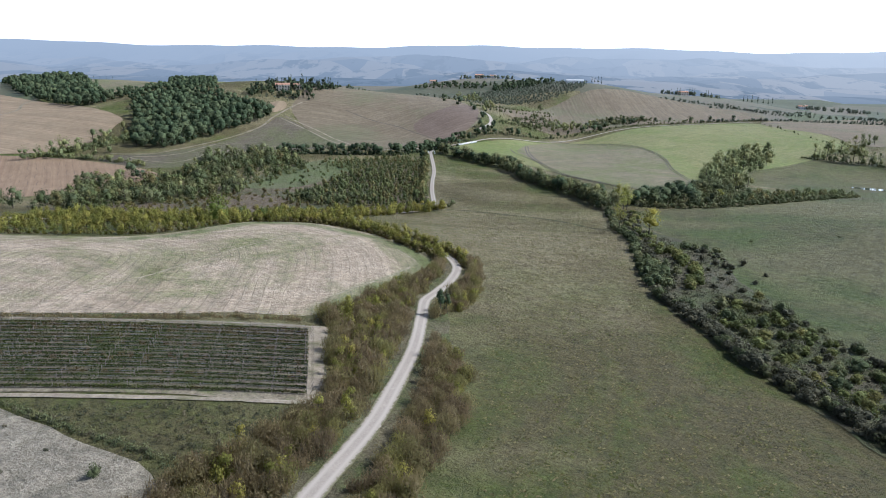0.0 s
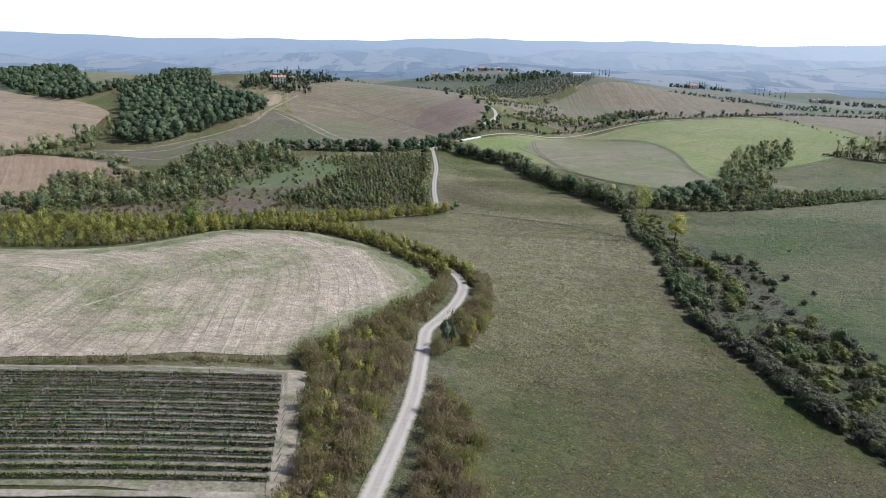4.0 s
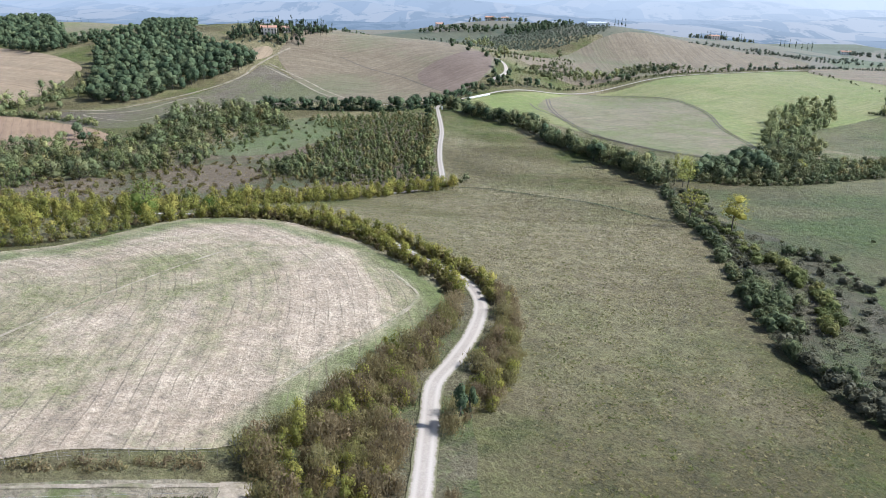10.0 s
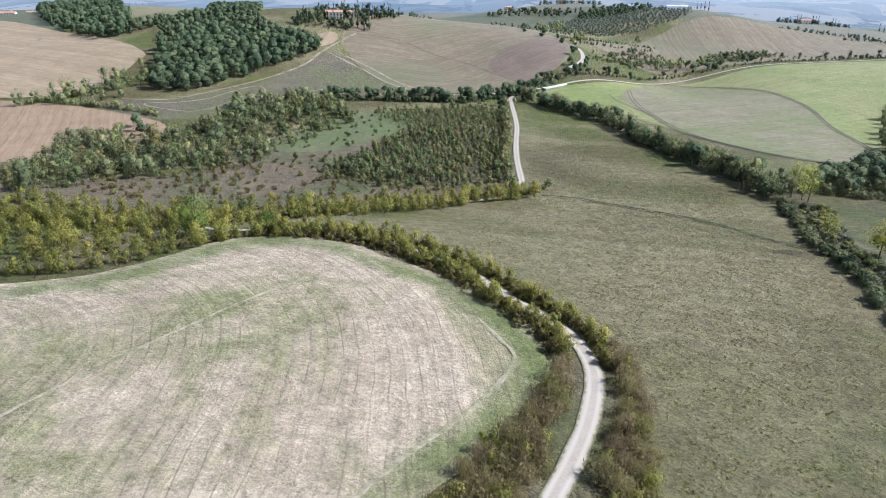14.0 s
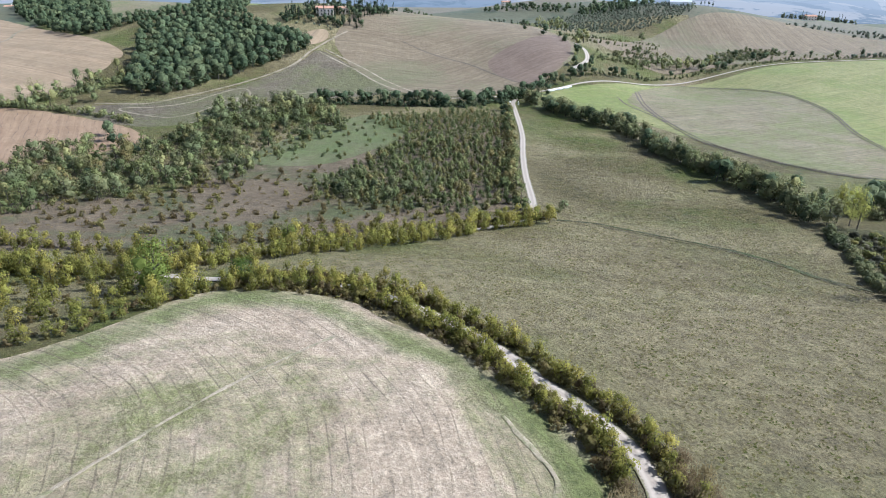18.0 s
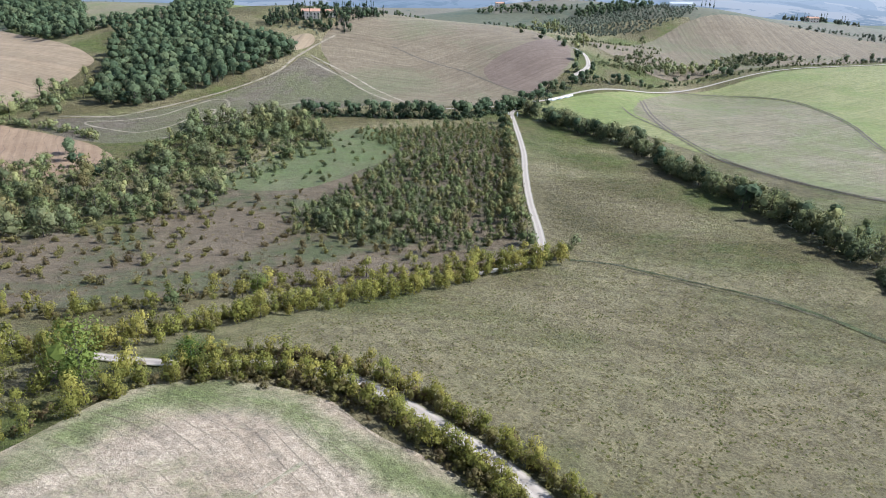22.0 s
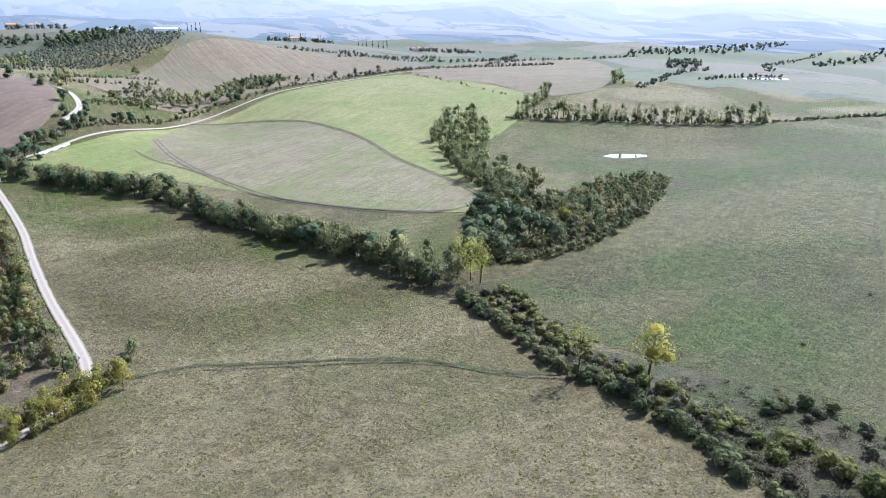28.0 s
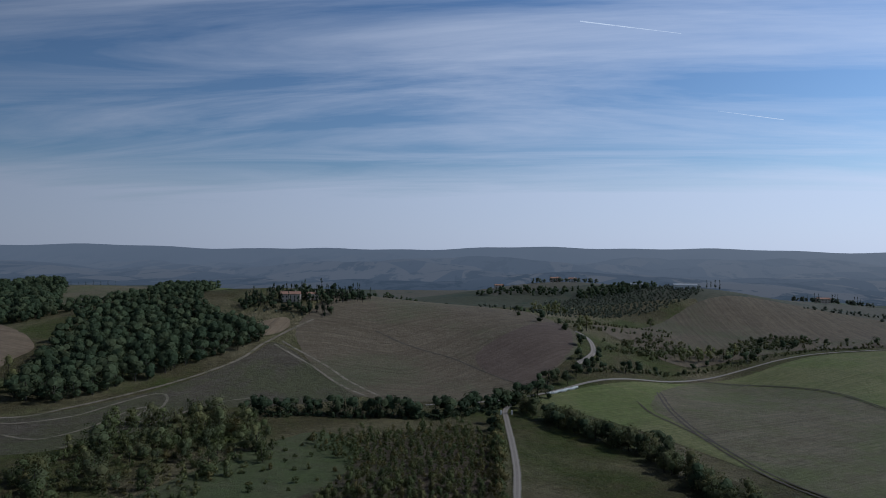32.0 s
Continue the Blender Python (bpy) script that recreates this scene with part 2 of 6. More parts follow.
def plain(name, colour, rough=0.8, metal=0.0, grain=2.0, spread=0.25, bump=0.1):
    m, n, l, bsdf, out = start_material(name, rough)
    bsdf.inputs["Metallic"].default_value = metal
    geo = n.new("ShaderNodeNewGeometry").outputs["Position"]
    f = noise_node(n, l, geo, grain, 6, 0.65)
    dark, light = [v * (1 - spread) for v in colour], [min(1, v * (1 + spread)) for v in colour]
    l.new(mix_node(n, l, ramp_node(n, l, f, 0.3, 0.7), dark, light), bsdf.inputs["Base Color"])
    b = n.new("ShaderNodeBump")
    b.inputs["Strength"].default_value, b.inputs["Distance"].default_value = bump, 0.1
    l.new(f, b.inputs["Height"])
    l.new(b.outputs[0], bsdf.inputs["Normal"])
    return m


M_PASTURE = soil("dry_pasture", (0.060, 0.051, 0.020), (0.126, 0.105, 0.047), (0.066, 0.079, 0.017), (0.012, 0.45, 0.57), 0.9, 1.0, coarse=0.012, tuft=0.62, straw=(0.176, 0.146, 0.080))
M_PASTURE_GREEN = soil("green_pasture", (0.056, 0.054, 0.022), (0.094, 0.088, 0.038), (0.060, 0.079, 0.019), (0.012, 0.42, 0.60), 0.9, 1.0, coarse=0.012, tuft=0.66, straw=(0.114, 0.103, 0.048))
M_CREEK_BED = soil("creek_bed", (0.054, 0.048, 0.028), (0.096, 0.084, 0.052), (0.056, 0.066, 0.024), (0.04, 0.43, 0.58), 0.8, 0.8, tuft=0.6)
M_PLOUGH = soil("pale_stubble", (0.205, 0.158, 0.110), (0.325, 0.264, 0.194), (0.130, 0.128, 0.056), (0.013, 0.49, 0.62), 0.7, 0.6, 2.9, (0.090, 0.072, 0.050), 0.62, margin=(0.088, 0.106, 0.034), streaks=0.008, tuft=0.55)
M_STRAW = soil("trampled_straw", (0.205, 0.170, 0.122), (0.285, 0.245, 0.182), (0.13, 0.125, 0.065), (0.2, 0.45, 0.6), 0.8, 0.4, tuft=0.25)
M_DRY = soil("dry_bank", (0.190, 0.162, 0.118), (0.320, 0.280, 0.214), (0.080, 0.076, 0.044), (0.06, 0.52, 0.66), 0.6, 0.9, tuft=0.6)
M_VERGE = soil("verge_grass", (0.078, 0.066, 0.036), (0.142, 0.122, 0.074), (0.074, 0.086, 0.028), (0.05, 0.46, 0.60), 0.8, 0.9, tuft=0.65)
M_VINE_SOIL = soil("vineyard_soil", (0.125, 0.104, 0.070), (0.215, 0.182, 0.130), (0.084, 0.094, 0.034), (0.10, 0.50, 0.64), 0.8, 0.6, tuft=0.5)
M_GREEN = soil("young_crop", (0.130, 0.130, 0.050), (0.182, 0.177, 0.074), (0.116, 0.140, 0.040), (0.012, 0.44, 0.62), 0.5, 0.5, 3.4, (0.080, 0.090, 0.034), 0.8, tuft=0.4)
M_STUBBLE = soil("stubble_crop", (0.118, 0.100, 0.060), (0.168, 0.142, 0.090), (0.110, 0.116, 0.048), (0.020, 0.44, 0.62), 0.5, 0.5, 4.0, (0.076, 0.080, 0.034), 0.8, tuft=0.4)
M_BROWN = soil("brown_field", (0.108, 0.084, 0.054), (0.156, 0.124, 0.082), (0.102, 0.100, 0.054), (0.006, 0.50, 0.64), 0.25, 0.4, 6.0, (0.072, 0.060, 0.042), 0.75, tuft=0.22)
M_UMBER = soil("umber_field", (0.092, 0.066, 0.050), (0.132, 0.098, 0.074), None, (0.01, 0.5, 0.6), 0.25, 0.3, 5.0, (0.066, 0.050, 0.036), 0.5, tuft=0.12)
M_TAN = soil("tan_field", (0.182, 0.132, 0.083), (0.246, 0.188, 0.124), None, (0.01, 0.5, 0.6), 0.25, 0.3, 7.0, (0.125, 0.100, 0.070), 0.7, tuft=0.14)
M_RED = soil("red_field", (0.162, 0.107, 0.066), (0.216, 0.152, 0.099), None, (0.01, 0.5, 0.6), 0.4, 0.3, 5.0, (0.095, 0.07, 0.05), 0.8, tuft=0.15)
M_CLEARING = soil("scrub_ground", (0.074, 0.056, 0.035), (0.124, 0.096, 0.062), (0.060, 0.066, 0.028), (0.02, 0.48, 0.60), 0.5, 0.7, tuft=0.6)
M_LAWN = soil("clearing_grass", (0.074, 0.077, 0.036), (0.112, 0.112, 0.058), (0.078, 0.096, 0.036), (0.03, 0.4, 0.6), 0.6, 0.6, tuft=0.4)
M_HEATH = soil("dry_heath", (0.078, 0.063, 0.046), (0.124, 0.104, 0.072), (0.092, 0.091, 0.045), (0.012, 0.44, 0.56), 0.4, 0.8, tuft=0.5)
def road_material():
    """Pale gravel: two worn wheel tracks, a duller crown, weeds creeping in at the edges."""
    m, n, l, bsdf, out = start_material("gravel", 0.95)
    geo = n.new("ShaderNodeNewGeometry").outputs["Position"]
    at = n.new("ShaderNodeAttribute")
    at.attribute_name = "across"
    q = math_node(n, l, "ABSOLUTE", at.outputs["Fac"])
    f1, f2 = noise_node(n, l, geo, 2.5, 7, 0.75), noise_node(n, l, geo, 0.22, 5, 0.65, 0.5)
    col = mix_node(n, l, ramp_node(n, l, math_node(n, l, "MULTIPLY_ADD", f1, 0.6, math_node(n, l, "MULTIPLY", f2, 0.4)), 0.36, 0.64), (0.204, 0.173, 0.144), (0.284, 0.246, 0.208))
    wheel = math_node(n, l, "ABSOLUTE", math_node(n, l, "ADD", q, -0.24))
    wheel = math_node(n, l, "MULTIPLY_ADD", f2, 0.12, wheel)
    col = mix_node(n, l, ramp_node(n, l, wheel, 0.20, 0.08), col, (0.305, 0.266, 0.228))
    rim = math_node(n, l, "MULTIPLY_ADD", noise_node(n, l, geo, 0.8, 5, 0.7), 0.36, math_node(n, l, "ADD", q, -0.18))
    col = mix_node(n, l, ramp_node(n, l, rim, 0.37, 0.46), col, (0.105, 0.098, 0.052))
    l.new(col, bsdf.inputs["Base Color"])
    b = n.new("ShaderNodeBump")
    b.inputs["Strength"].default_value, b.inputs["Distance"].default_value = 0.35, 0.2
    l.new(f1, b.inputs["Height"])
    l.new(b.outputs[0], bsdf.inputs["Normal"])
    return m


M_ROAD = road_material()
M_TRACK = soil("pale_track", (0.165, 0.135, 0.100), (0.255, 0.215, 0.162), (0.11, 0.100, 0.056), (0.15, 0.48, 0.62), 0.8, 0.3, tuft=0.3)
M_MUD = soil("mud_track", (0.0594, 0.0495, 0.0363), (0.112, 0.0957, 0.0726), None, fine=0.9, bump=0.4)

L_OAK = leaves("oak_leaves", (0.046, 0.064, 0.033), (0.060, 0.079, 0.039), (0.080, 0.094, 0.046), 0.2)
L_SCRUB = leaves("scrub_leaves", (0.150, 0.114, 0.056), (0.165, 0.142, 0.056), (0.195, 0.178, 0.060), 0.58)
L_TWIG = leaves("twiggy_scrub", (0.172, 0.128, 0.072), (0.194, 0.150, 0.078), (0.186, 0.160, 0.068), 0.58)
L_HEDGE = leaves("hedge_leaves", (0.160, 0.160, 0.040), (0.215, 0.206, 0.048), (0.264, 0.228, 0.058), 0.52)
L_PALE = leaves("pale_yellow_leaves", (0.262, 0.284, 0.080), (0.320, 0.326, 0.090), (0.360, 0.336, 0.092), 0.6)
L_YOUNG = leaves("young_wood_leaves", (0.088, 0.106, 0.044), (0.120, 0.132, 0.052), (0.165, 0.136, 0.056), 0.34)
L_CREEK = leaves("creek_leaves", (0.080, 0.095, 0.045), (0.110, 0.122, 0.058), (0.146, 0.140, 0.064), 0.34)
L_GREY = leaves("grey_scrub", (0.066, 0.065, 0.042), (0.083, 0.080, 0.050), (0.100, 0.092, 0.057), 0.25)
L_LIME = leaves("lime_scrub", (0.105, 0.118, 0.042), (0.140, 0.150, 0.050), (0.175, 0.158, 0.056), 0.35)
L_POPLAR = leaves("poplar_leaves", (0.132, 0.150, 0.068), (0.176, 0.190, 0.082), (0.225, 0.216, 0.088), 0.42)
L_YELLOW = leaves("yellow_leaves", (0.270, 0.258, 0.058), (0.365, 0.325, 0.068), (0.295, 0.285, 0.070), 0.5)
L_GREEN = leaves("bright_leaves", (0.066, 0.104, 0.022), (0.090, 0.132, 0.027), (0.135, 0.158, 0.036), 0.4)
L_CYPRESS = leaves("cypress_leaves", (0.0269, 0.0403, 0.023), (0.0336, 0.048, 0.0269), (0.0432, 0.0595, 0.0336), 0.1)
# olive green with haze put into it: greyer, lighter; far hedges and woods share it
L_OLIVE_HAZED = leaves("olive_leaves_hazed", (0.085, 0.100, 0.068), (0.108, 0.122, 0.084), (0.124, 0.136, 0.096), 0.2)
L_VINE = leaves("vine_leaves", (0.044, 0.060, 0.015), (0.064, 0.078, 0.020), (0.098, 0.070, 0.028), 0.25)
L_BRAMBLE = leaves("bramble_leaves", (0.064, 0.0672, 0.0416), (0.096, 0.0928, 0.0576), (0.136, 0.112, 0.072), 0.25)
B_BARK = plain("bark", (0.06, 0.05, 0.04), 0.95, grain=6, spread=0.4, bump=0.4)
B_POST = plain("post_wood", (0.22, 0.19, 0.155), 0.9, grain=8)
M_PLASTER = plain("plaster", (0.55, 0.46, 0.36), 0.9, grain=1.2, spread=0.12)
M_WHITE = plain("white_paint", (0.75, 0.73, 0.70), 0.7, grain=1.5, spread=0.08)
M_TILE = plain("roof_tiles", (0.33, 0.19, 0.13), 0.9, grain=3, spread=0.3)
M_GREY = plain("grey_sheet", (0.45, 0.46, 0.47), 0.5, 0.2, 1.0, 0.12)
M_GLASS = plain("dark_panes", (0.03, 0.035, 0.04), 0.15, grain=1, spread=0.1)
M_CONCRETE = plain("concrete_pipe", (0.62, 0.61, 0.58), 0.8, grain=2, spread=0.12)
M_WOODSHUT = plain("shutter", (0.12, 0.085, 0.055), 0.8, grain=5)
M_STEEL = plain("steel_wire", (0.4, 0.4, 0.4), 0.4, 0.9)


def far_fields():
    """Fields and copses one to two kilometres off."""
    m, n, l, bsdf, out = start_material("far_farmland", 0.95)
    geo = n.new("ShaderNodeNewGeometry").outputs["Position"]
    mp = n.new("ShaderNodeMapping")
    mp.inputs["Scale"].default_value = (1.0, 0.75, 0.0)
    mp.inputs["Rotation"].default_value = (0, 0, 0.5)
    l.new(geo, mp.inputs["Vector"])
    v = n.new("ShaderNodeTexVoronoi")
    v.inputs["Scale"].default_value = 0.0065
    l.new(mp.outputs[0], v.inputs["Vector"])
    hue = n.new("ShaderNodeSeparateColor")
    l.new(v.outputs["Color"], hue.inputs[0])
    col = mix_node(n, l, ramp_node(n, l, hue.outputs[0], 0.35, 0.6), (0.066, 0.072, 0.042), (0.108, 0.096, 0.068))
    col = mix_node(n, l, ramp_node(n, l, hue.outputs[1], 0.7, 0.8), col, (0.075, 0.086, 0.044))
    w = ramp_node(n, l, noise_node(n, l, geo, 0.011, 8, 0.75, 0.6), 0.56, 0.60)
    col = mix_node(n, l, w, col, (0.056, 0.068, 0.044))
    f = noise_node(n, l, geo, 0.15, 8, 0.75)
    hsv = n.new("ShaderNodeHueSaturation")
    l.new(col, hsv.inputs["Color"])
    l.new(math_node(n, l, "MULTIPLY_ADD", f, 1.4, 0.3), hsv.inputs["Value"])
    l.new(hsv.outputs[0], bsdf.inputs["Base Color"])
    return m


M_FAR = far_fields()


def water():
    m, n, l, bsdf, out = start_material("pond_water", 0.03)
    bsdf.inputs["Base Color"].default_value = (0.09, 0.10, 0.085, 1)
    bsdf.inputs["Specular IOR Level"].default_value = 1.0
    geo = n.new("ShaderNodeNewGeometry").outputs["Position"]
    b = n.new("ShaderNodeBump")
    b.inputs["Strength"].default_value, b.inputs["Distance"].default_value = 0.02, 0.02
    l.new(noise_node(n, l, geo, 1.5, 3), b.inputs["Height"])
    l.new(b.outputs[0], bsdf.inputs["Normal"])
    return m


M_WATER = water()


def distance_material():
    """Hills kilometres off, self-lit: wooded and tilled patches with haze painted in, that fade, with the radius, to
    the pale blue of the air.
    """
    m, n, l, bsdf, out = start_material("distant_hills", 1.0)
    geo = n.new("ShaderNodeNewGeometry").outputs["Position"]
    v = n.new("ShaderNodeTexVoronoi")
    v.inputs["Scale"].default_value, v.inputs["Randomness"].default_value = 0.0058, 1.0
    sq = n.new("ShaderNodeMapping")
    sq.inputs["Scale"].default_value = (1.0, 0.38, 0.5)
    l.new(geo, sq.inputs["Vector"])
    l.new(sq.outputs[0], v.inputs["Vector"])
    hue = n.new("ShaderNodeSeparateColor")
    l.new(v.outputs["Color"], hue.inputs[0])
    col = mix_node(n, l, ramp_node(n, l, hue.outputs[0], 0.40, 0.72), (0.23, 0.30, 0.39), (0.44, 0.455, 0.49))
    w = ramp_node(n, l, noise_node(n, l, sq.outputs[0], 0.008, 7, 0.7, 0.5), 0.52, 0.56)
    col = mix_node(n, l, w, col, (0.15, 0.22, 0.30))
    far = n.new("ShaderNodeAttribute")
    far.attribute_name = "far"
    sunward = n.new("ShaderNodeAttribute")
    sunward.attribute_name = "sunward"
    # painted haze, brighter on the sun's side
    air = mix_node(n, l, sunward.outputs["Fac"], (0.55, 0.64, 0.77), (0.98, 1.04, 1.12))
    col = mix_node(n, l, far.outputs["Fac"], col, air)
    # emission replaces daylight on the hills
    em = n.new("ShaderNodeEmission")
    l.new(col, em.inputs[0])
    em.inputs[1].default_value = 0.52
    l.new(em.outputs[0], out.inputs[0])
    return m


M_DISTANCE = distance_material()


# hills and hollows over the valley floor: centre, spread along x and y, height
HILLS_NEAR = [
    (-120, 110, 110, 110, 20.3),
    (-30, 170, 60, 80, 1.9),
    (-60, 280, 60, 50, 8.0),
    (30, 250, 80, 70, 4.9),
    (0, 40, 70, 70, 14.7),
    (120, 80, 90, 90, 6.3),
    (260, 330, 110, 90, 10.4),
    (420, 360, 140, 120, 10.3),
    (-120, 440, 110, 90, -2.3),
    (60, 420, 90, 80, 1.3),
    (-400, 400, 160, 140, -8.2),
    (-330, 150, 150, 150, 30.3),
    (130, 200, 60, 70, 2.6),
]
HILLS_FAR = [
    (-140, 840, 90, 75, 14.4),
    (-40, 920, 90, 80, 19.5),
    (-215, 860, 90, 80, 11.9),
    (-290, 790, 90, 110, 25.6),
    (-480, 760, 150, 130, 9.2),
    (-560, 1050, 160, 160, 32.6),
    (40, 800, 60, 60, 9.7),
    (60, 1040, 120, 90, -2.8),
    (180, 1130, 90, 90, 27.8),
    (-60, 1150, 160, 140, 15.9),
    (330, 1150, 150, 130, 9.4),
    (240, 860, 90, 70, 1.4),
    (-330, 560, 90, 80, -0.6),
    (-200, 600, 80, 60, -0.4),
    (0, 560, 160, 120, -0.5),
    (180, 600, 130, 120, -0.8),
    (330, 560, 100, 90, -9.5),
    (600, 700, 220, 200, 5.2),
    (420, 850, 130, 110, 4.8),
    (100, 780, 50, 60, -15.3),
    (0, 780, 45, 50, 9.5),
    (40, 1330, 120, 110, 31.8),
    (370, 1290, 120, 110, 13.9),
    (-320, 940, 90, 90, 23.6),
    (-285, 765, 45, 40, -10.1),
    (-310, 890, 60, 60, -12.6),
]
FLOOR = -22.0


def height(x, y):
    """The ground's height, for numbers or arrays."""
    x, y = np.asarray(x, float), np.asarray(y, float)
    z = FLOOR - 0.01222 * x + 0 * y
    for cx, cy, sx, sy, h in HILLS_NEAR + HILLS_FAR:
        z = z + h * np.exp(-(((x - cx) / sx) ** 2) / 2 - ((y - cy) / sy) ** 2 / 2)
    r = np.hypot(x - 30, y - 550)
    w = np.clip((r - 650) / 900, 0, 1) ** 1.5
    roll = np.sin(x / 173 + 1.3) * np.sin(y / 211 + 0.4) + 0.6 * np.sin((x + y) / 131 + 2.0) + 0.5 * np.sin((x - 0.7 * y) / 97)
    return z + w * (7 * roll + 2)


def hz(x, y):
    return float(height(x, y))


def mesh_of(name, verts, faces, materials=(), smooth=False, slots=None):
    me = bpy.data.meshes.new(name)
    me.from_pydata([tuple(v) for v in verts], [], [tuple(f) for f in faces])
    for m in materials:
        me.materials.append(m)
    if slots is not None:
        me.polygons.foreach_set("material_index", np.asarray(slots, np.int32))
    if smooth:
        me.polygons.foreach_set("use_smooth", np.ones(len(me.polygons), bool))
    me.update()
    return me


def quads_mesh(name, cards, material, tint=None):
    """A mesh of loose leaves, from an array n x 4 x 3: three corners and the way that the leaf's clump faces."""
    cards = np.asarray(cards, np.float32)
    facing, cards = cards[:, 3], np.ascontiguousarray(cards[:, :3])
    n, k = cards.shape[:2]
    me = bpy.data.meshes.new(name)
    me.vertices.add(k * n)
    me.vertices.foreach_set("co", cards.ravel())
    me.loops.add(k * n)
    me.loops.foreach_set("vertex_index", np.arange(k * n, dtype=np.int32))
    me.polygons.add(n)
    me.polygons.foreach_set("loop_start", np.arange(0, k * n, k, dtype=np.int32))
    me.polygons.foreach_set("loop_total", np.full(n, k, np.int32))
    me.materials.append(material)
    if tint is not None:
        a = me.attributes.new("tint", "FLOAT", "POINT")
        a.data.foreach_set("value", np.repeat(np.asarray(tint, np.float32), k))
    me.update()
    me.validate()
    facing = facing / (np.linalg.norm(facing, axis=1)[:, None] + 1e-6)
    a = me.attributes.new("custom_normal", "FLOAT_VECTOR", "POINT")
    a.data.foreach_set("vector", np.repeat(facing, k, 0).ravel())
    me.update()
    return me


def part(name, me, parent, label=""):
    ob = new(name, me)
    ob.parent = parent
    return tagged(ob, label)


def root(name, x, y, z=None):
    ob = new(name)
    ob.location = (x, y, hz(x, y) if z is None else z)
    return ob


# ---- ground ----
def axis(lo, hi, step, far_lo, far_hi):
    core = list(np.arange(lo, hi + 1, step))
    left, right, d = [], [], step
    while (left[-1] if left else lo) > far_lo:
        d *= 1.16
        left.append((left[-1] if left else lo) - d)
    d = step
    while (right[-1] if right else hi) < far_hi:
        d *= 1.16
        right.append((right[-1] if right else hi) + d)
    return np.array(left[::-1] + core + right)


def build_ground():
    xs, ys = axis(-420, 460, 7, -4600, 4600), axis(40, 1010, 7, -4300, 4700)
    X, Y = np.meshgrid(xs, ys)
    Z = height(X, Y)
    r = np.hypot(X, Y - 150)
    Z = Z - np.clip((r - 1640) / 160, 0, 1) * 75
    nx = len(xs)
    verts = np.stack([X, Y, Z], -1).reshape(-1, 3)
    i = (np.arange(len(ys) - 1)[:, None] * nx + np.arange(nx - 1)[None]).ravel()
    faces = np.stack([i, i + 1, i + nx + 1, i + nx], 1)
    cx, cy = verts[faces].mean(1)[:, :2].T
    me = mesh_of("ground", verts, faces, (M_PASTURE, M_FAR), True, (np.hypot(cx - 30, cy - 450) > 640).astype(int))
    parched = np.zeros(len(verts), np.float32)
    for px, py, size, k in ((35, 235, 42, 1.0), (0, 365, 45, 0.7), (60, 350, 40, 0.5), (20, 420, 40, -0.5), (65, 115, 50, -1.2), (-48, 335, 34, 1.3), (-70, 320, 26, 0.8)):
        parched += k * np.exp(-((verts[:, 0] - px) ** 2 + (verts[:, 1] - py) ** 2) / (2 * size * size))
    a = me.attributes.new("parched", "FLOAT", "POINT")
    a.data.foreach_set("value", parched.astype(np.float32))
    return tagged(new("ground", me), "rolling dry pasture and farmland, olive brown grass", "ground", kind="structure")


build_ground()


def build_distance():
    na, nr = 420, 64
    ang, rad = np.linspace(0, 2 * np.pi, na, endpoint=False), 1650 + 3100 * np.linspace(0, 1, nr) ** 1.25
    A, R = np.meshgrid(ang, rad)
    X, Y = R * np.sin(A) - 10, R * np.cos(A) + 150
    f = (R - 1650) / 3100
    z = np.zeros_like(X)
    for k, (s, a) in enumerate(((900, 1.0), (520, 0.8), (300, 0.55), (170, 0.3), (90, 0.14))):
        z += a * np.sin(X / s * 2.1 + 1.7 * k + 1.2 * np.sin(Y / s)) * np.cos(Y / s * 2.6 + 0.9 * k + 1.1 * np.sin(X / s * 1.3))
    z = -30 + 40 * f**1.4 + z * (14 + 20 * f) * np.clip(f * 6, 0.15, 1)
    z = z - 0.01222 * np.clip(X, -500, 2600) * (1 - np.clip(f * 2, 0, 1)) - 7 * (1 - np.clip(f * 8, 0, 1))
    rim = 78 + 9 * np.sin(A * 9 + 1) + 6 * np.sin(A * 23 + 2) + 3 * np.sin(A * 61)
    k = np.clip((f - 0.86) / 0.14, 0, 1)
    z = z * (1 - k) + rim * k
    verts = np.stack([X, Y, z], -1).reshape(-1, 3)
    i = np.arange(nr - 1)[:, None] * na + np.arange(na)[None]
    j = np.arange(nr - 1)[:, None] * na + (np.arange(na)[None] + 1) % na
    faces = np.stack([i, j, j + na, i + na], -1).reshape(-1, 4)
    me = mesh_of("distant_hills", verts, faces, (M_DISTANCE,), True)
    # how much painted haze each point takes: by radius, then towards the sun
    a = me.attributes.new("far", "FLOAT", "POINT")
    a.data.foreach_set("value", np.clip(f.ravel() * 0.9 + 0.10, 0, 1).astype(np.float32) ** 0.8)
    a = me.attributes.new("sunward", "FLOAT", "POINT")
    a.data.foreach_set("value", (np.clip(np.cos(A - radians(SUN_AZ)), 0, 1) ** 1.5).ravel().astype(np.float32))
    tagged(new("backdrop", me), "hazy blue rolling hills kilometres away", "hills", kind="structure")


build_distance()


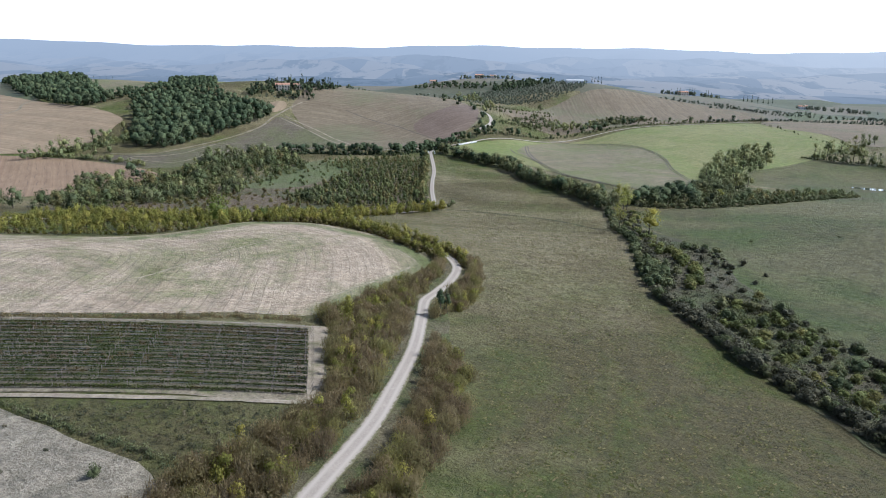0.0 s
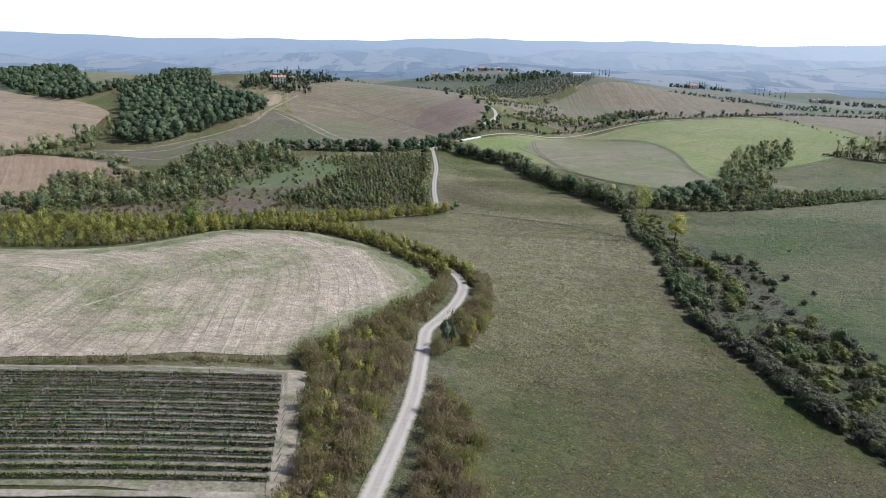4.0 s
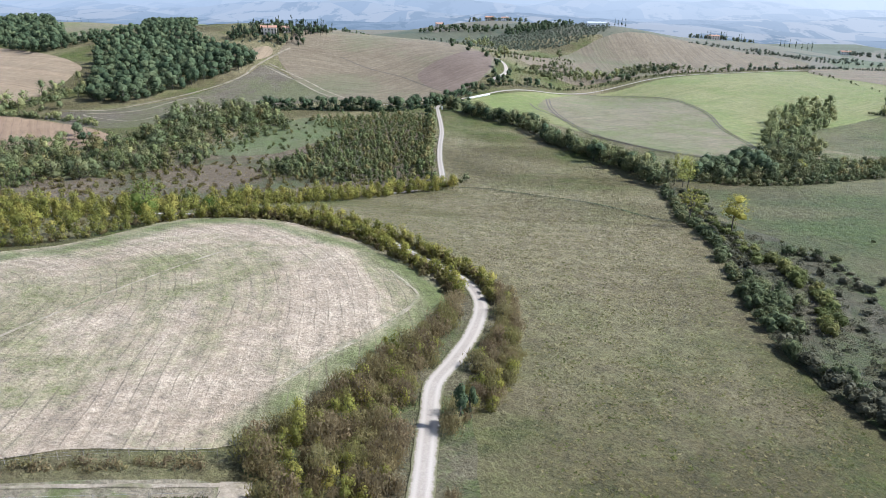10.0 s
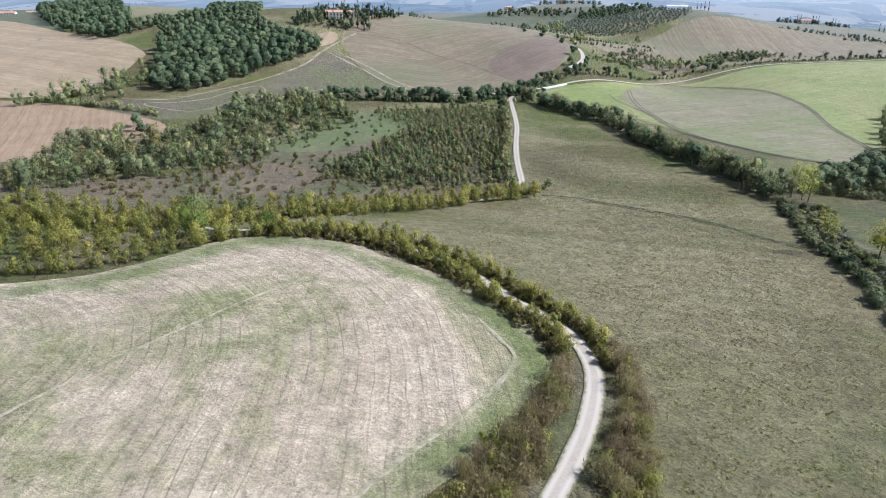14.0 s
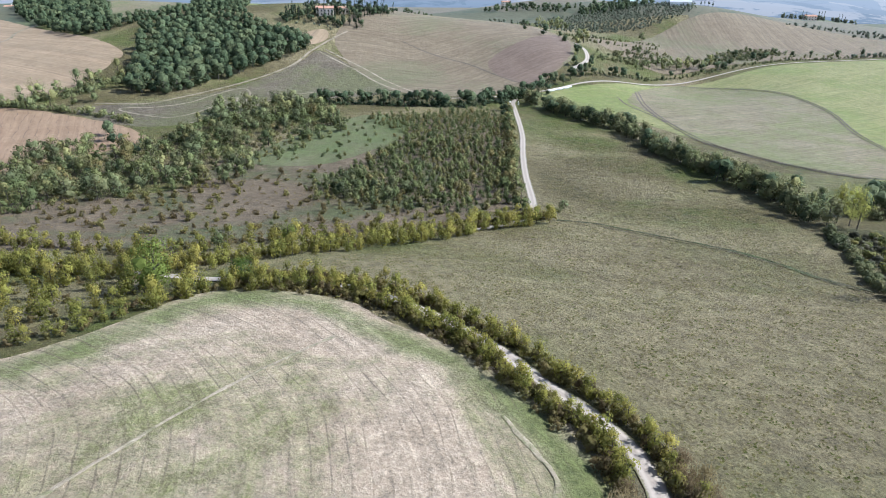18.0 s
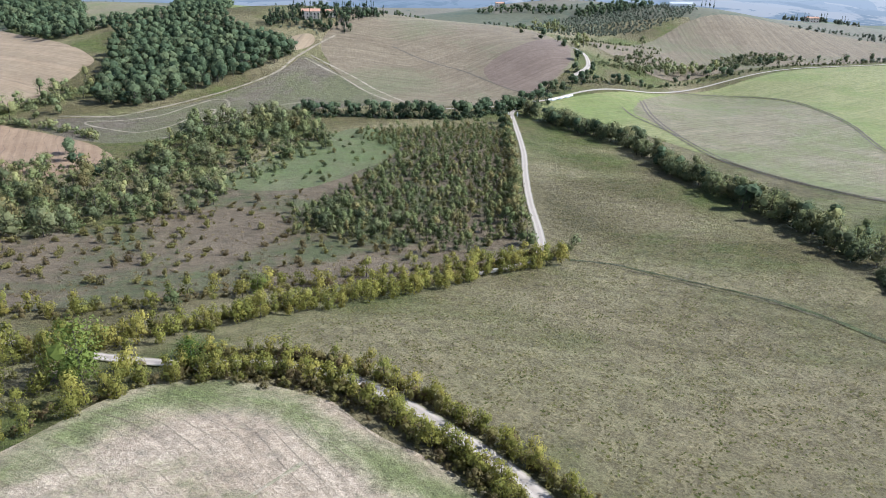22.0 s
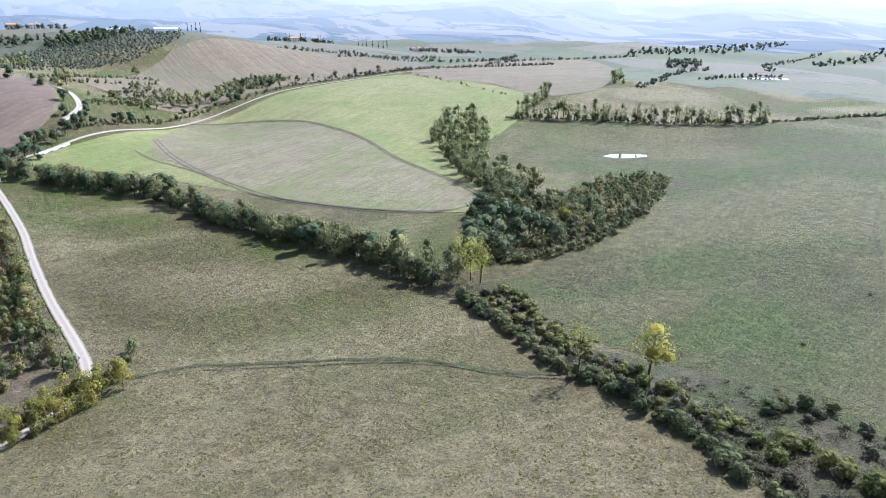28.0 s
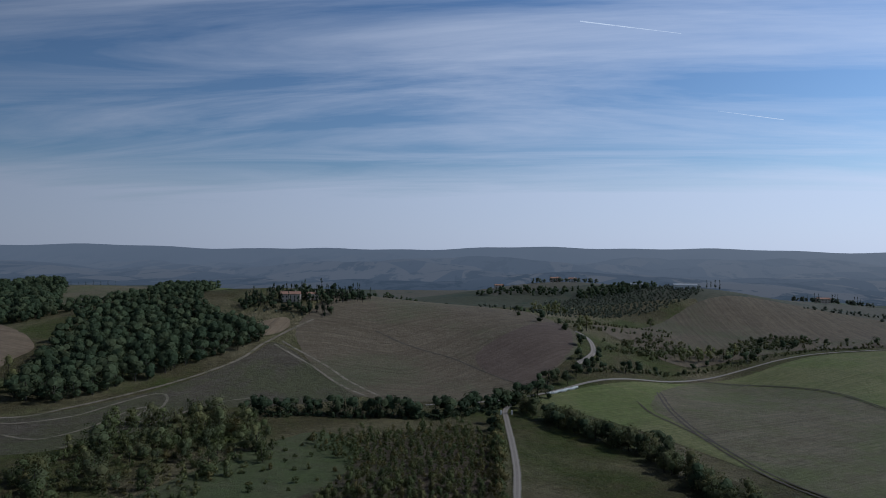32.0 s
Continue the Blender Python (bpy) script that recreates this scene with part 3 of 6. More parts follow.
# ---- curves and outlines on the plan ----
def spline(points, step=3.0, closed=False):
    """A smooth line through plan points, about step metres apart."""
    p = np.array(points, float)
    n = len(p)
    out = []
    for i in range(n if closed else n - 1):
        a, b = p[i], p[(i + 1) % n]
        pa = p[(i - 1) % n] if closed or i else a * 2 - b
        nb = p[(i + 2) % n] if closed or i < n - 2 else b * 2 - a
        k = max(1, int(np.hypot(*(b - a)) / step))
        for t in np.arange(k) / k:
            out.append(0.5 * (2 * a + (b - pa) * t + (2 * pa - 5 * a + 4 * b - nb) * t * t + (3 * a - pa - 3 * b + nb) * t**3))
    if not closed:
        out.append(p[-1])
    return np.array(out)


def inside(poly, x, y):
    poly = np.asarray(poly, float)
    res = np.zeros(np.shape(x), bool)
    j = len(poly) - 1
    for i in range(len(poly)):
        (xi, yi), (xj, yj) = poly[i], poly[j]
        cross = ((yi > y) != (yj > y)) & (x < (xj - xi) * (y - yi) / (yj - yi + 1e-12) + xi)
        res ^= cross
        j = i
    return res


def line_distance(line, x, y):
    line = np.asarray(line, float)
    best = np.full(np.shape(x), 1e9)
    for (ax, ay), (bx, by) in zip(line[:-1], line[1:]):
        dx, dy = bx - ax, by - ay
        t = np.clip(((x - ax) * dx + (y - ay) * dy) / (dx * dx + dy * dy + 1e-9), 0, 1)
        best = np.minimum(best, np.hypot(x - ax - t * dx, y - ay - t * dy))
    return best


def wobble(x, y, amp, size):
    return amp * np.array([[noise.noise((a / size, b / size, 3.1)), noise.noise((a / size, b / size, 9.7))] for a, b in zip(x, y)])


def patch(name, outline, material, label, category="field", lift=0.12, step=5.0, row=None, ragged=1.2, margin_line=None):
    """A field laid on the ground: its outline, a net of points inside, all draped."""
    from mathutils.geometry import delaunay_2d_cdt

    edge = spline(outline, 3.5, True)
    if ragged:
        edge = edge + wobble(edge[:, 0], edge[:, 1], ragged, 7.0)
    lo, hi = edge.min(0), edge.max(0)
    gx, gy = np.meshgrid(np.arange(lo[0], hi[0], step), np.arange(lo[1], hi[1], step))
    gx, gy = gx.ravel(), gy.ravel()
    keep = inside(edge, gx, gy) & (line_distance(np.vstack([edge, edge[:1]]), gx, gy) > step * 0.5)
    pts = [Vector(p) for p in edge] + [Vector(p) for p in np.stack([gx[keep], gy[keep]], 1)]
    n = len(edge)
    v, _, f, *_ = delaunay_2d_cdt(pts, [(i, (i + 1) % n) for i in range(n)], [], 1, 1e-4)
    v = np.array([tuple(p) for p in v])
    me = mesh_of(name, np.column_stack([v, height(v[:, 0], v[:, 1]) + lift]), f, (material,), True)
    if row is not None:
        a = me.attributes.new("row", "FLOAT", "POINT")
        a.data.foreach_set("value", np.asarray(row(v[:, 0], v[:, 1]), np.float32))
    if margin_line is not None:
        a = me.attributes.new("edge", "FLOAT", "POINT")
        a.data.foreach_set("value", line_distance(margin_line, v[:, 0], v[:, 1]).astype(np.float32))
    return tagged(new(name, me), label, category, kind="structure")


def ribbon(name, points, width, material, label, category="track", lift=0.2, crown=0.06, ragged=0.25, kind="structure"):
    """A road or track: a strip along a smooth line, crowned in the middle and uneven at its edges."""
    c = spline(points, 2.0)
    d = np.gradient(c, axis=0)
    d /= np.hypot(d[:, 0], d[:, 1])[:, None]
    side = np.stack([d[:, 1], -d[:, 0]], 1)
    verts, k = [], (-0.5, -0.25, 0.0, 0.25, 0.5)
    for i, p in enumerate(c):
        for q in k:
            e = q * width + (ragged * noise.noise((p[0] / 3, p[1] / 3, q * 9)) if abs(q) == 0.5 else 0)
            x, y = p + side[i] * e
            verts.append((x, y, hz(x, y) + lift + crown * (1 - 4 * q * q)))
    m = len(k)
    faces = [(i * m + j, i * m + j + 1, (i + 1) * m + j + 1, (i + 1) * m + j) for i in range(len(c) - 1) for j in range(m - 1)]
    me = mesh_of(name, verts, faces, (material,), True)
    a = me.attributes.new("across", "FLOAT", "POINT")
    a.data.foreach_set("value", np.tile(np.array(k, np.float32), len(c)))
    return tagged(new(name, me), label, category, kind=kind)


# ---- fields ----
ROAD = [(-22, 40), (-17, 66), (-12, 89), (-7, 112), (-5, 131), (-3, 158), (-3, 183), (-3, 197), (0, 207), (3, 218), (5, 230), (5, 239), (2, 249), (-4, 257), (-11, 264), (-19, 274), (-30, 284), (-40, 292), (-51, 299), (-65, 302), (-83, 299), (-102, 301), (-125, 307), (-160, 310), (-220, 300)]
FIELD_EDGE = [(-109, 239), (-98, 246), (-89, 262), (-82, 283), (-70, 288), (-56, 285), (-44, 275), (-24, 264), (-13, 252), (-6, 241), (-5, 234), (-11, 218), (-19, 203), (-24, 191), (-28, 176)]
CREEK = [(-22, 640), (-8, 618), (30, 566), (52, 500), (70, 462), (77, 434), (84, 403), (80, 377), (82, 355), (80, 337), (82, 316), (80, 297), (74, 275), (69, 240), (70, 215), (79, 193), (86, 159), (94, 133), (104, 95), (115, 50)]

patch("field_right_pasture", [(90, 398), (112, 396), (130, 404), (175, 414), (215, 434), (258, 470), (262, 500), (225, 530), (215, 560), (260, 630), (310, 668), (335, 668), (440, 582), (500, 545), (600, 512), (560, 420), (500, 250), (440, 60), (300, 0), (165, 20), (140, 80), (122, 150), (112, 200), (106, 245), (108, 290), (102, 330), (95, 360)], M_PASTURE_GREEN, "open green pasture sloping down to the creek", lift=0.10, step=9)
patch("field_plough", [(-190, 232), (-150, 240), (-122, 241), (-112, 244), (-102, 251), (-93, 265), (-85, 288), (-70, 293), (-54, 290), (-41, 280), (-21, 268), (-9, 255), (-1, 242), (0, 233), (-7, 217), (-15, 202), (-21, 190), (-26, 175)] + [(-32, 170.5), (-43, 168), (-58, 162), (-70, 157.5), (-92, 150), (-130, 138), (-170, 124)], M_PLOUGH, "pale harvested field with curving drill lines", row=lambda x, y: line_distance([(-112, 206), (-98, 120)], x, y), margin_line=FIELD_EDGE, step=3.5)
patch("field_verge", [(-30, 172), (-22, 178), (-14, 203), (-6, 220), (0, 236), (-3, 246), (-16, 262), (-6, 255), (7, 250), (11, 238), (10, 222), (6, 205), (4, 190), (5, 165), (3, 130), (1, 110), (-4, 88), (-10, 60), (-26, 62), (-24, 90), (-18, 120), (-17, 150)], M_VERGE, "rough brown and green verge beside the dirt road", "verge", lift=0.08, step=4, ragged=0.6)
patch("field_vineyard", [(-150, 122), (-92, 146), (-68, 153), (-30, 163), (-24, 150), (-18, 121), (-45, 116), (-72, 111), (-110, 104)], M_VINE_SOIL, "bare and weedy soil between vine rows", lift=0.11, step=5, ragged=0.5)
patch("field_dry_bank", [(-120, 110), (-80, 107), (-66, 105), (-52, 99), (-38, 93), (-31, 84), (-28, 60), (-60, 40), (-120, 50)], M_DRY, "pale dry grass slope with a few weeds", lift=0.09, step=5)
patch("field_green", [(-12, 664), (4, 682), (30, 706), (68, 743), (104, 782), (145, 808), (220, 866), (300, 898), (365, 918), (392, 880), (400, 800), (392, 735), (330, 672), (240, 606), (205, 575), (178, 520), (170, 491), (150, 470), (124, 486), (98, 516), (68, 565), (40, 610), (8, 645)], M_GREEN, "bright green field of young crop", lift=0.12, step=7, row=lambda x, y: 0.8 * y - 0.6 * x)
patch("field_stubble", [(52, 667), (66, 715), (88, 760), (110, 785), (143, 774), (172, 742), (181, 704), (183, 654), (175, 594), (173, 540), (165, 501), (155, 487), (137, 482), (117, 495), (94, 524), (80, 550), (69, 601), (58, 640)], M_STUBBLE, "oval patch of brownish stubble inside a green field", lift=0.20, step=7, row=lambda x, y: 0.8 * y - 0.6 * x)
patch("field_brown_hill", [(-182, 800), (-178, 850), (-150, 940), (-110, 985), (-60, 960), (-28, 940), (5, 860), (18, 820), (18, 768), (6, 732), (-14, 691), (-37, 663), (-72, 647), (-101, 647), (-123, 662), (-163, 715), (-182, 755)], M_BROWN, "smooth brown tilled hill with a greenish crest", row=lambda x, y: line_distance([(-140, 640), (-60, 640), (20, 740)], x, y), step=8)
patch("field_umber", [(-42, 712), (-19, 692), (-11, 695), (5, 734), (15, 768), (15, 815), (4, 845), (-22, 800), (-50, 748)], M_UMBER, "reddish brown lower part of the tilled hill", lift=0.28, step=7, row=lambda x, y: line_distance([(-140, 640), (-60, 640), (20, 740)], x, y))
patch("field_creek_bed", [(86, 352), (96, 340), (108, 318), (111, 290), (109, 250), (114, 205), (121, 170), (130, 120), (128, 70), (112, 70), (102, 100), (93, 133), (84, 165), (76, 200), (72, 225), (73, 255), (79, 285), (84, 318)], M_CREEK_BED, "rough brown weedy creek bed", "creek bed", lift=0.16, step=5, ragged=1.6)
patch("field_tan", [(-900, 1000), (-760, 960), (-600, 880), (-470, 790), (-340, 690), (-322, 650), (-320, 590), (-345, 562), (-420, 560), (-560, 600), (-800, 700)], M_TAN, "tan ploughed hillside", lift=0.35, step=12, row=lambda x, y: 0.9 * y + 0.4 * x)
patch("field_red", [(-420, 556), (-368, 552), (-309, 546), (-250, 526), (-219, 505), (-216, 490), (-238, 430), (-262, 395), (-330, 380), (-430, 430)], M_RED, "reddish brown freshly harrowed field", lift=0.15, step=8, row=lambda x, y: 0.5 * y + 0.86 * x)
patch("field_heath", [(-285, 560), (-250, 575), (-222, 610), (-205, 650), (-192, 700), (-186, 725), (-150, 698), (-120, 662), (-108, 648), (-140, 622), (-180, 600), (-192, 560), (-215, 530), (-245, 525), (-285, 545)], M_HEATH, "dark dry heath slope with motor tracks", lift=0.10, step=7)
patch("field_clearing", [(-200, 388), (-158, 412), (-158, 470), (-140, 505), (-112, 560), (-60, 580), (-30, 560), (-18, 410), (-50, 375), (-105, 345), (-150, 322), (-210, 330)], M_CLEARING, "dry brown clearing among scrub", lift=0.10, step=7)
patch("field_lawn", [(-150, 470), (-132, 462), (-110, 470), (-96, 495), (-84, 530), (-90, 570), (-116, 578), (-134, 540), (-146, 505)], M_LAWN, "light green grass between young trees", lift=0.16, step=6)
patch("field_quarry", [(-243, 726), (-222, 745), (-197, 772), (-188, 755), (-196, 736), (-228, 716)], M_TAN, "bare pale earth below the farm", lift=0.14, step=6, row=lambda x, y: x)
patch("pond", [(302, 551), (310, 553), (321, 546), (326, 537), (322, 533), (313, 536), (306, 540)], M_WATER, "small bright pond in the pasture", "pond", lift=0.25, step=6, ragged=0.5)
patch("pond_far", [(722, 752), (745, 752), (780, 740), (775, 728), (745, 735)], M_WATER, "distant pond with dark banks", "pond", lift=0.4, step=10, ragged=0.8)

ribbon("road", ROAD, 3.7, M_ROAD, "pale gravel farm road with worn wheel tracks", "road", 0.24)
ribbon("road_straight", [(-32, 380), (-19, 392), (-13, 406), (-13, 425), (-16, 461), (-18, 500), (-19, 540), (-22, 580), (-26, 621), (-27, 640), (-20, 668)], 3.3, M_ROAD, "straight pale gravel road beside a young wood", "road", 0.24)
ribbon("road_far", [(-70, 640), (-36, 655), (-4, 679), (27, 711), (67, 746), (104, 789), (160, 832), (220, 872), (306, 906), (393, 945), (520, 960)], 2.5, M_ROAD, "country road along the edge of the green field", "road", 0.3)
ribbon("road_bend", [(16, 735), (27, 758), (30, 776), (28, 800), (20, 818)], 4.2, M_ROAD, "short pale bend of road beside the hill", "road", 0.3)
ribbon("track_vine_top", [(-115, 141), (-92, 146.5), (-68, 152.5), (-50, 157.5), (-25.5, 163)], 0.8, M_TRACK, "bare pale strip above the highest vine row", lift=0.2)
ribbon("track_vine", [(-26.6, 163.5), (-25.4, 157), (-23.6, 145), (-20.8, 131), (-18.4, 122), (-18, 118)], 4.0, M_TRACK, "bare pale track at the end of the vine rows", lift=0.2)
ribbon("track_vine_low", [(-18, 119), (-45, 114), (-72, 109.5), (-115, 101.5)], 1.5, M_TRACK, "bare pale strip below the lowest vine row", lift=0.2)
ribbon("track_field_swath", [(-88, 168), (-85, 179), (-81, 191), (-77, 206), (-69, 229), (-62, 246), (-50, 270)], 0.7, M_STRAW, "pale swath of straw across the harvested field", lift=0.2, ragged=0.3)
ribbon("track_field_edge", [(x - 4.5, y - 1) for x, y in FIELD_EDGE[8:14]], 0.9, M_STRAW, "pale trampled line inside the field edge", lift=0.2, ragged=0.6)
DITCH = [(-4, 398), (10, 395), (22, 388), (34, 381), (46, 374), (57, 365), (68, 350), (79, 340)]
ribbon("track_ditch", DITCH, 1.5, M_CREEK_BED, "shallow muddy ditch line across the pasture", lift=0.12, ragged=0.9)
ribbon("track_ditch_worn", [(x + 1, y - 3.2) for x, y in DITCH[1:]], 0.6, M_VERGE, "worn path beside the ditch", lift=0.14, ragged=0.8)
LOOP = [(64, 712), (62, 653), (67, 601), (78, 550), (92, 522), (116, 492), (137, 479), (156, 484), (167, 499), (175, 540), (177, 594), (185, 654), (183, 704), (174, 746), (143, 778), (99, 790)]
for shift in (-1.3, 1.3):
    ribbon("track_field_rut" if shift < 0 else "track_field_rut_outer", [(x + shift, y + 0.4 * shift) for x, y in LOOP], 1.1, M_MUD, "dark tractor rut looping round the stubble", lift=0.3, ragged=0.5)
ribbon("track_field_second", [(46, 676), (50, 650), (60, 622), (72, 585)], 1.2, M_MUD, "second dark tractor rut in the crop", lift=0.28, ragged=0.5)
ribbon("track_moto_outer", [(-259, 561), (-246, 565), (-231, 578), (-223, 598), (-215, 615), (-208, 619), (-201, 609), (-197, 587), (-198, 566), (-201, 550), (-209, 537)], 1.5, M_TRACK, "pale dirt loop worn by motorbikes", lift=0.26)
ribbon("track_moto_inner", [(-258, 562), (-264, 558), (-257, 552), (-231, 545), (-221, 550), (-214, 566), (-211, 588), (-206, 598), (-203, 588), (-203, 566)], 1.4, M_TRACK, "inner pale dirt loop worn by motorbikes", lift=0.28)
ribbon("track_wood", [(-176, 775), (-185, 750), (-193, 718), (-195, 691), (-202, 665), (-212, 639), (-226, 612), (-241, 588), (-255, 571), (-285, 566)], 2.0, M_TRACK, "pale track along the edge of the wood", lift=0.3)
for k, line in enumerate(([(-186, 722), (-152, 696), (-126, 668), (-106, 650)], [(-183, 729), (-146, 702), (-120, 674), (-98, 652)], [(-160, 630), (-178, 612), (-186, 590), (-192, 572)])):
    ribbon("track_slope_" + "abc"[k], line, 1.8, M_TRACK, "pale wheel track down the slope", lift=0.3)
ribbon("track_brown_hill", [(-128, 775), (-101, 757), (-68, 738), (-39, 708), (-19, 690)], 1.8, M_MUD, "dark grassy gully across the brown hill", lift=0.25, ragged=0.9)
ribbon("track_tan_field", [(-480, 690), (-470, 735), (-490, 780), (-500, 830)], 3.0, M_TRACK, "faint pale wheel track on the tan field", lift=0.5)
patch("field_far_brown", [(372, 915), (470, 1000), (586, 1060), (740, 1060), (690, 930), (560, 800), (470, 735), (400, 735), (402, 800)], M_BROWN, "brown tilled field beyond the crop", lift=0.4, step=14, row=lambda x, y: y)
patch("field_barn_hill", [(40, 905), (90, 955), (160, 1060), (230, 1110), (330, 1100), (420, 1040), (380, 960), (300, 915), (220, 890), (150, 850), (100, 820), (60, 850)], M_BROWN, "grazed brown green slope below the barn", lift=0.35, step=14, row=lambda x, y: x)
patch("field_wood_green", [(-290, 850), (-270, 900), (-300, 960), (-345, 985), (-330, 920), (-310, 860)], M_GREEN, "small green field behind the wood", lift=0.35, step=10, row=lambda x, y: x)
patch("field_left_far", [(-410, 800), (-385, 862), (-372, 915), (-400, 985), (-480, 1060), (-560, 1010), (-500, 930), (-440, 860)], M_STUBBLE, "pale stubble field between two woods", lift=0.35, step=10, row=lambda x, y: x)


# ---- plants ----
def tube(verts, faces, a, b, ra, rb, n=6):
    a, b = np.array(a, float), np.array(b, float)
    d = (b - a) / np.linalg.norm(b - a)
    u = np.cross(d, (0.3, 0.9, 0.1))
    u /= np.linalg.norm(u)
    w = np.cross(d, u)
    k = len(verts)
    for p, r in ((a, ra), (b, rb)):
        for i in range(n):
            t = 2 * math.pi * i / n
            verts.append(tuple(p + r * (math.cos(t) * u + math.sin(t) * w)))
    for i in range(n):
        faces.append((k + i, k + (i + 1) % n, k + n + (i + 1) % n, k + n + i))
    faces.append(tuple(k + n + i for i in range(n)))


def clump_facing(rng, centres, out):
    """The way each clump of leaves faces: out of its lobe, out of the whole crown, and somewhat up."""
    spread = (centres - centres.mean(0)) / (centres.std(0) * 1.8 + 1e-6)
    face = 0.6 * out + 0.75 * spread + rng.normal(size=out.shape) * 0.22 + (0, 0, 0.22)
    return face / (np.linalg.norm(face, axis=1)[:, None] + 1e-9)


def faced(cards, facing):
    """Cards turned so that their front looks the way of their clump, with that way as a fourth row."""
    ng = np.cross(cards[:, 1] - cards[:, 0], cards[:, 2] - cards[:, 0])
    back = (ng * facing).sum(1) < 0
    cards[back] = cards[back][:, ::-1]
    return np.concatenate([cards, facing[:, None]], 1)


def leaf_quads(rng, blob, size):
    """One leafy sprig, a three-cornered card of leaves, at each point, facing roughly outwards."""
    centres, out = blob
    n = len(centres)
    face = out + rng.normal(size=(n, 3)) * 0.33 + (0, 0, 0.3)
    a = np.cross(face, rng.normal(size=(n, 3)))
    a /= np.linalg.norm(a, axis=1)[:, None] + 1e-9
    b = np.cross(face, a)
    b /= np.linalg.norm(b, axis=1)[:, None] + 1e-9
    s = size * rng.uniform(0.5, 1.25, (n, 1))
    w = rng.uniform(0.4, 0.8, (n, 1))
    cards = np.stack([centres - a * s, centres + a * s * 0.65 + b * s * w, centres + a * s * 0.4 - b * s * w], 1)
    return faced(cards, clump_facing(rng, centres, out))


def sprig_quads(rng, blob, length, width, up=1.0):
    """Thin upright shoots and twigs, one narrow card at each point."""
    centres, out = blob
    n = len(centres)
    a = out * 0.4 + rng.normal(size=(n, 3)) * 0.45 + (0, 0, up)
    a /= np.linalg.norm(a, axis=1)[:, None] + 1e-9
    b = np.cross(a, rng.normal(size=(n, 3)))
    b /= np.linalg.norm(b, axis=1)[:, None] + 1e-9
    s = length * rng.uniform(0.5, 1.4, (n, 1))
    w = width * rng.uniform(0.6, 1.5, (n, 1))
    cards = np.stack([centres - a * s * 0.5 + b * w, centres - a * s * 0.45 - b * w, centres + a * s * 0.6], 1)
    return faced(cards, clump_facing(rng, centres, out))


def foliage(rng, blob, size, sprig=None):
    """Leaf cards alone, or with some thin shoots among them."""
    if not sprig:
        return leaf_quads(rng, blob, size)
    width, up, leafy, small = (*sprig, *(0.68, 0.56)[len(sprig) - 2 :])
    k = int(len(blob[0]) * leafy)
    return np.concatenate([leaf_quads(rng, (blob[0][:k], blob[1][:k]), size * small), sprig_quads(rng, (blob[0][k:], blob[1][k:]), size, width, up)])


def blob_points(rng, n, lobes, shell=0.75):
    """Points in and near the surface of a bunch of lobes (x, y, z, radius)."""
    lobes = np.array(lobes, float)
    area = lobes[:, 3] ** 2
    k = rng.choice(len(lobes), n, p=area / area.sum())
    d = rng.normal(size=(n, 3))
    d /= np.linalg.norm(d, axis=1)[:, None]
    r = lobes[k, 3] * np.where(rng.random(n) < shell, rng.uniform(0.82, 1.12, n), rng.uniform(0.2, 0.85, n))
    return lobes[k, :3] + d * r[:, None] * (1, 1, 0.9), d


def ico_faces():
    """The twenty faces of a ball, as an array 20 x 3 x 3."""
    g = (1 + 5**0.5) / 2
    v = np.array([(-1, g, 0), (1, g, 0), (-1, -g, 0), (1, -g, 0), (0, -1, g), (0, 1, g), (0, -1, -g), (0, 1, -g), (g, 0, -1), (g, 0, 1), (-g, 0, -1), (-g, 0, 1)])
    v /= np.linalg.norm(v[0])
    near = np.linalg.norm(v[:, None] - v[None], axis=2) < 1.2
    out = []
    for i in range(12):
        for j in range(i + 1, 12):
            for k in range(j + 1, 12):
                if near[i, j] and near[j, k] and near[i, k]:
                    out.append(v[[i, j, k]])
    return np.array(out)


ICO = ico_faces()


def lobe_cores(rng, lobes, most=7, r=0.84):
    """The dense inner leaves: a rough closed clump inside each of the larger lobes."""
    cards, outs = [], []
    for x, y, z, radius in sorted(lobes, key=lambda q: -q[3])[:most]:
        turn = np.linalg.qr(rng.normal(size=(3, 3)))[0]
        ball = ICO @ turn.T
        bumpy = 1 + 0.16 * np.sin(ball @ rng.normal(size=3) * 3.1 + rng.uniform(0, 6))
        cards.append(ball * (r * radius * bumpy)[:, :, None] * (1, 1, 0.9) + (x, y, z))
        outs.append(ball.mean(1) / np.linalg.norm(ball.mean(1), axis=1)[:, None])
    cards, outs = np.concatenate(cards), np.concatenate(outs)
    return faced(cards, clump_facing(rng, cards.mean(1), outs))


def make_lobes(rng, k, rx, rz, zc, size):
    out = []
    for i in range(k):
        t, q = rng.uniform(0, 2 * math.pi), math.sqrt(rng.random())
        z = rng.uniform(-1, 1)
        m = math.sqrt(max(0.05, 1 - z * z))
        out.append((rx * q * m * math.cos(t) * 0.75, rx * q * m * math.sin(t) * 0.75, zc + rz * z * 0.75, size * rng.uniform(0.7, 1.25)))
    return out


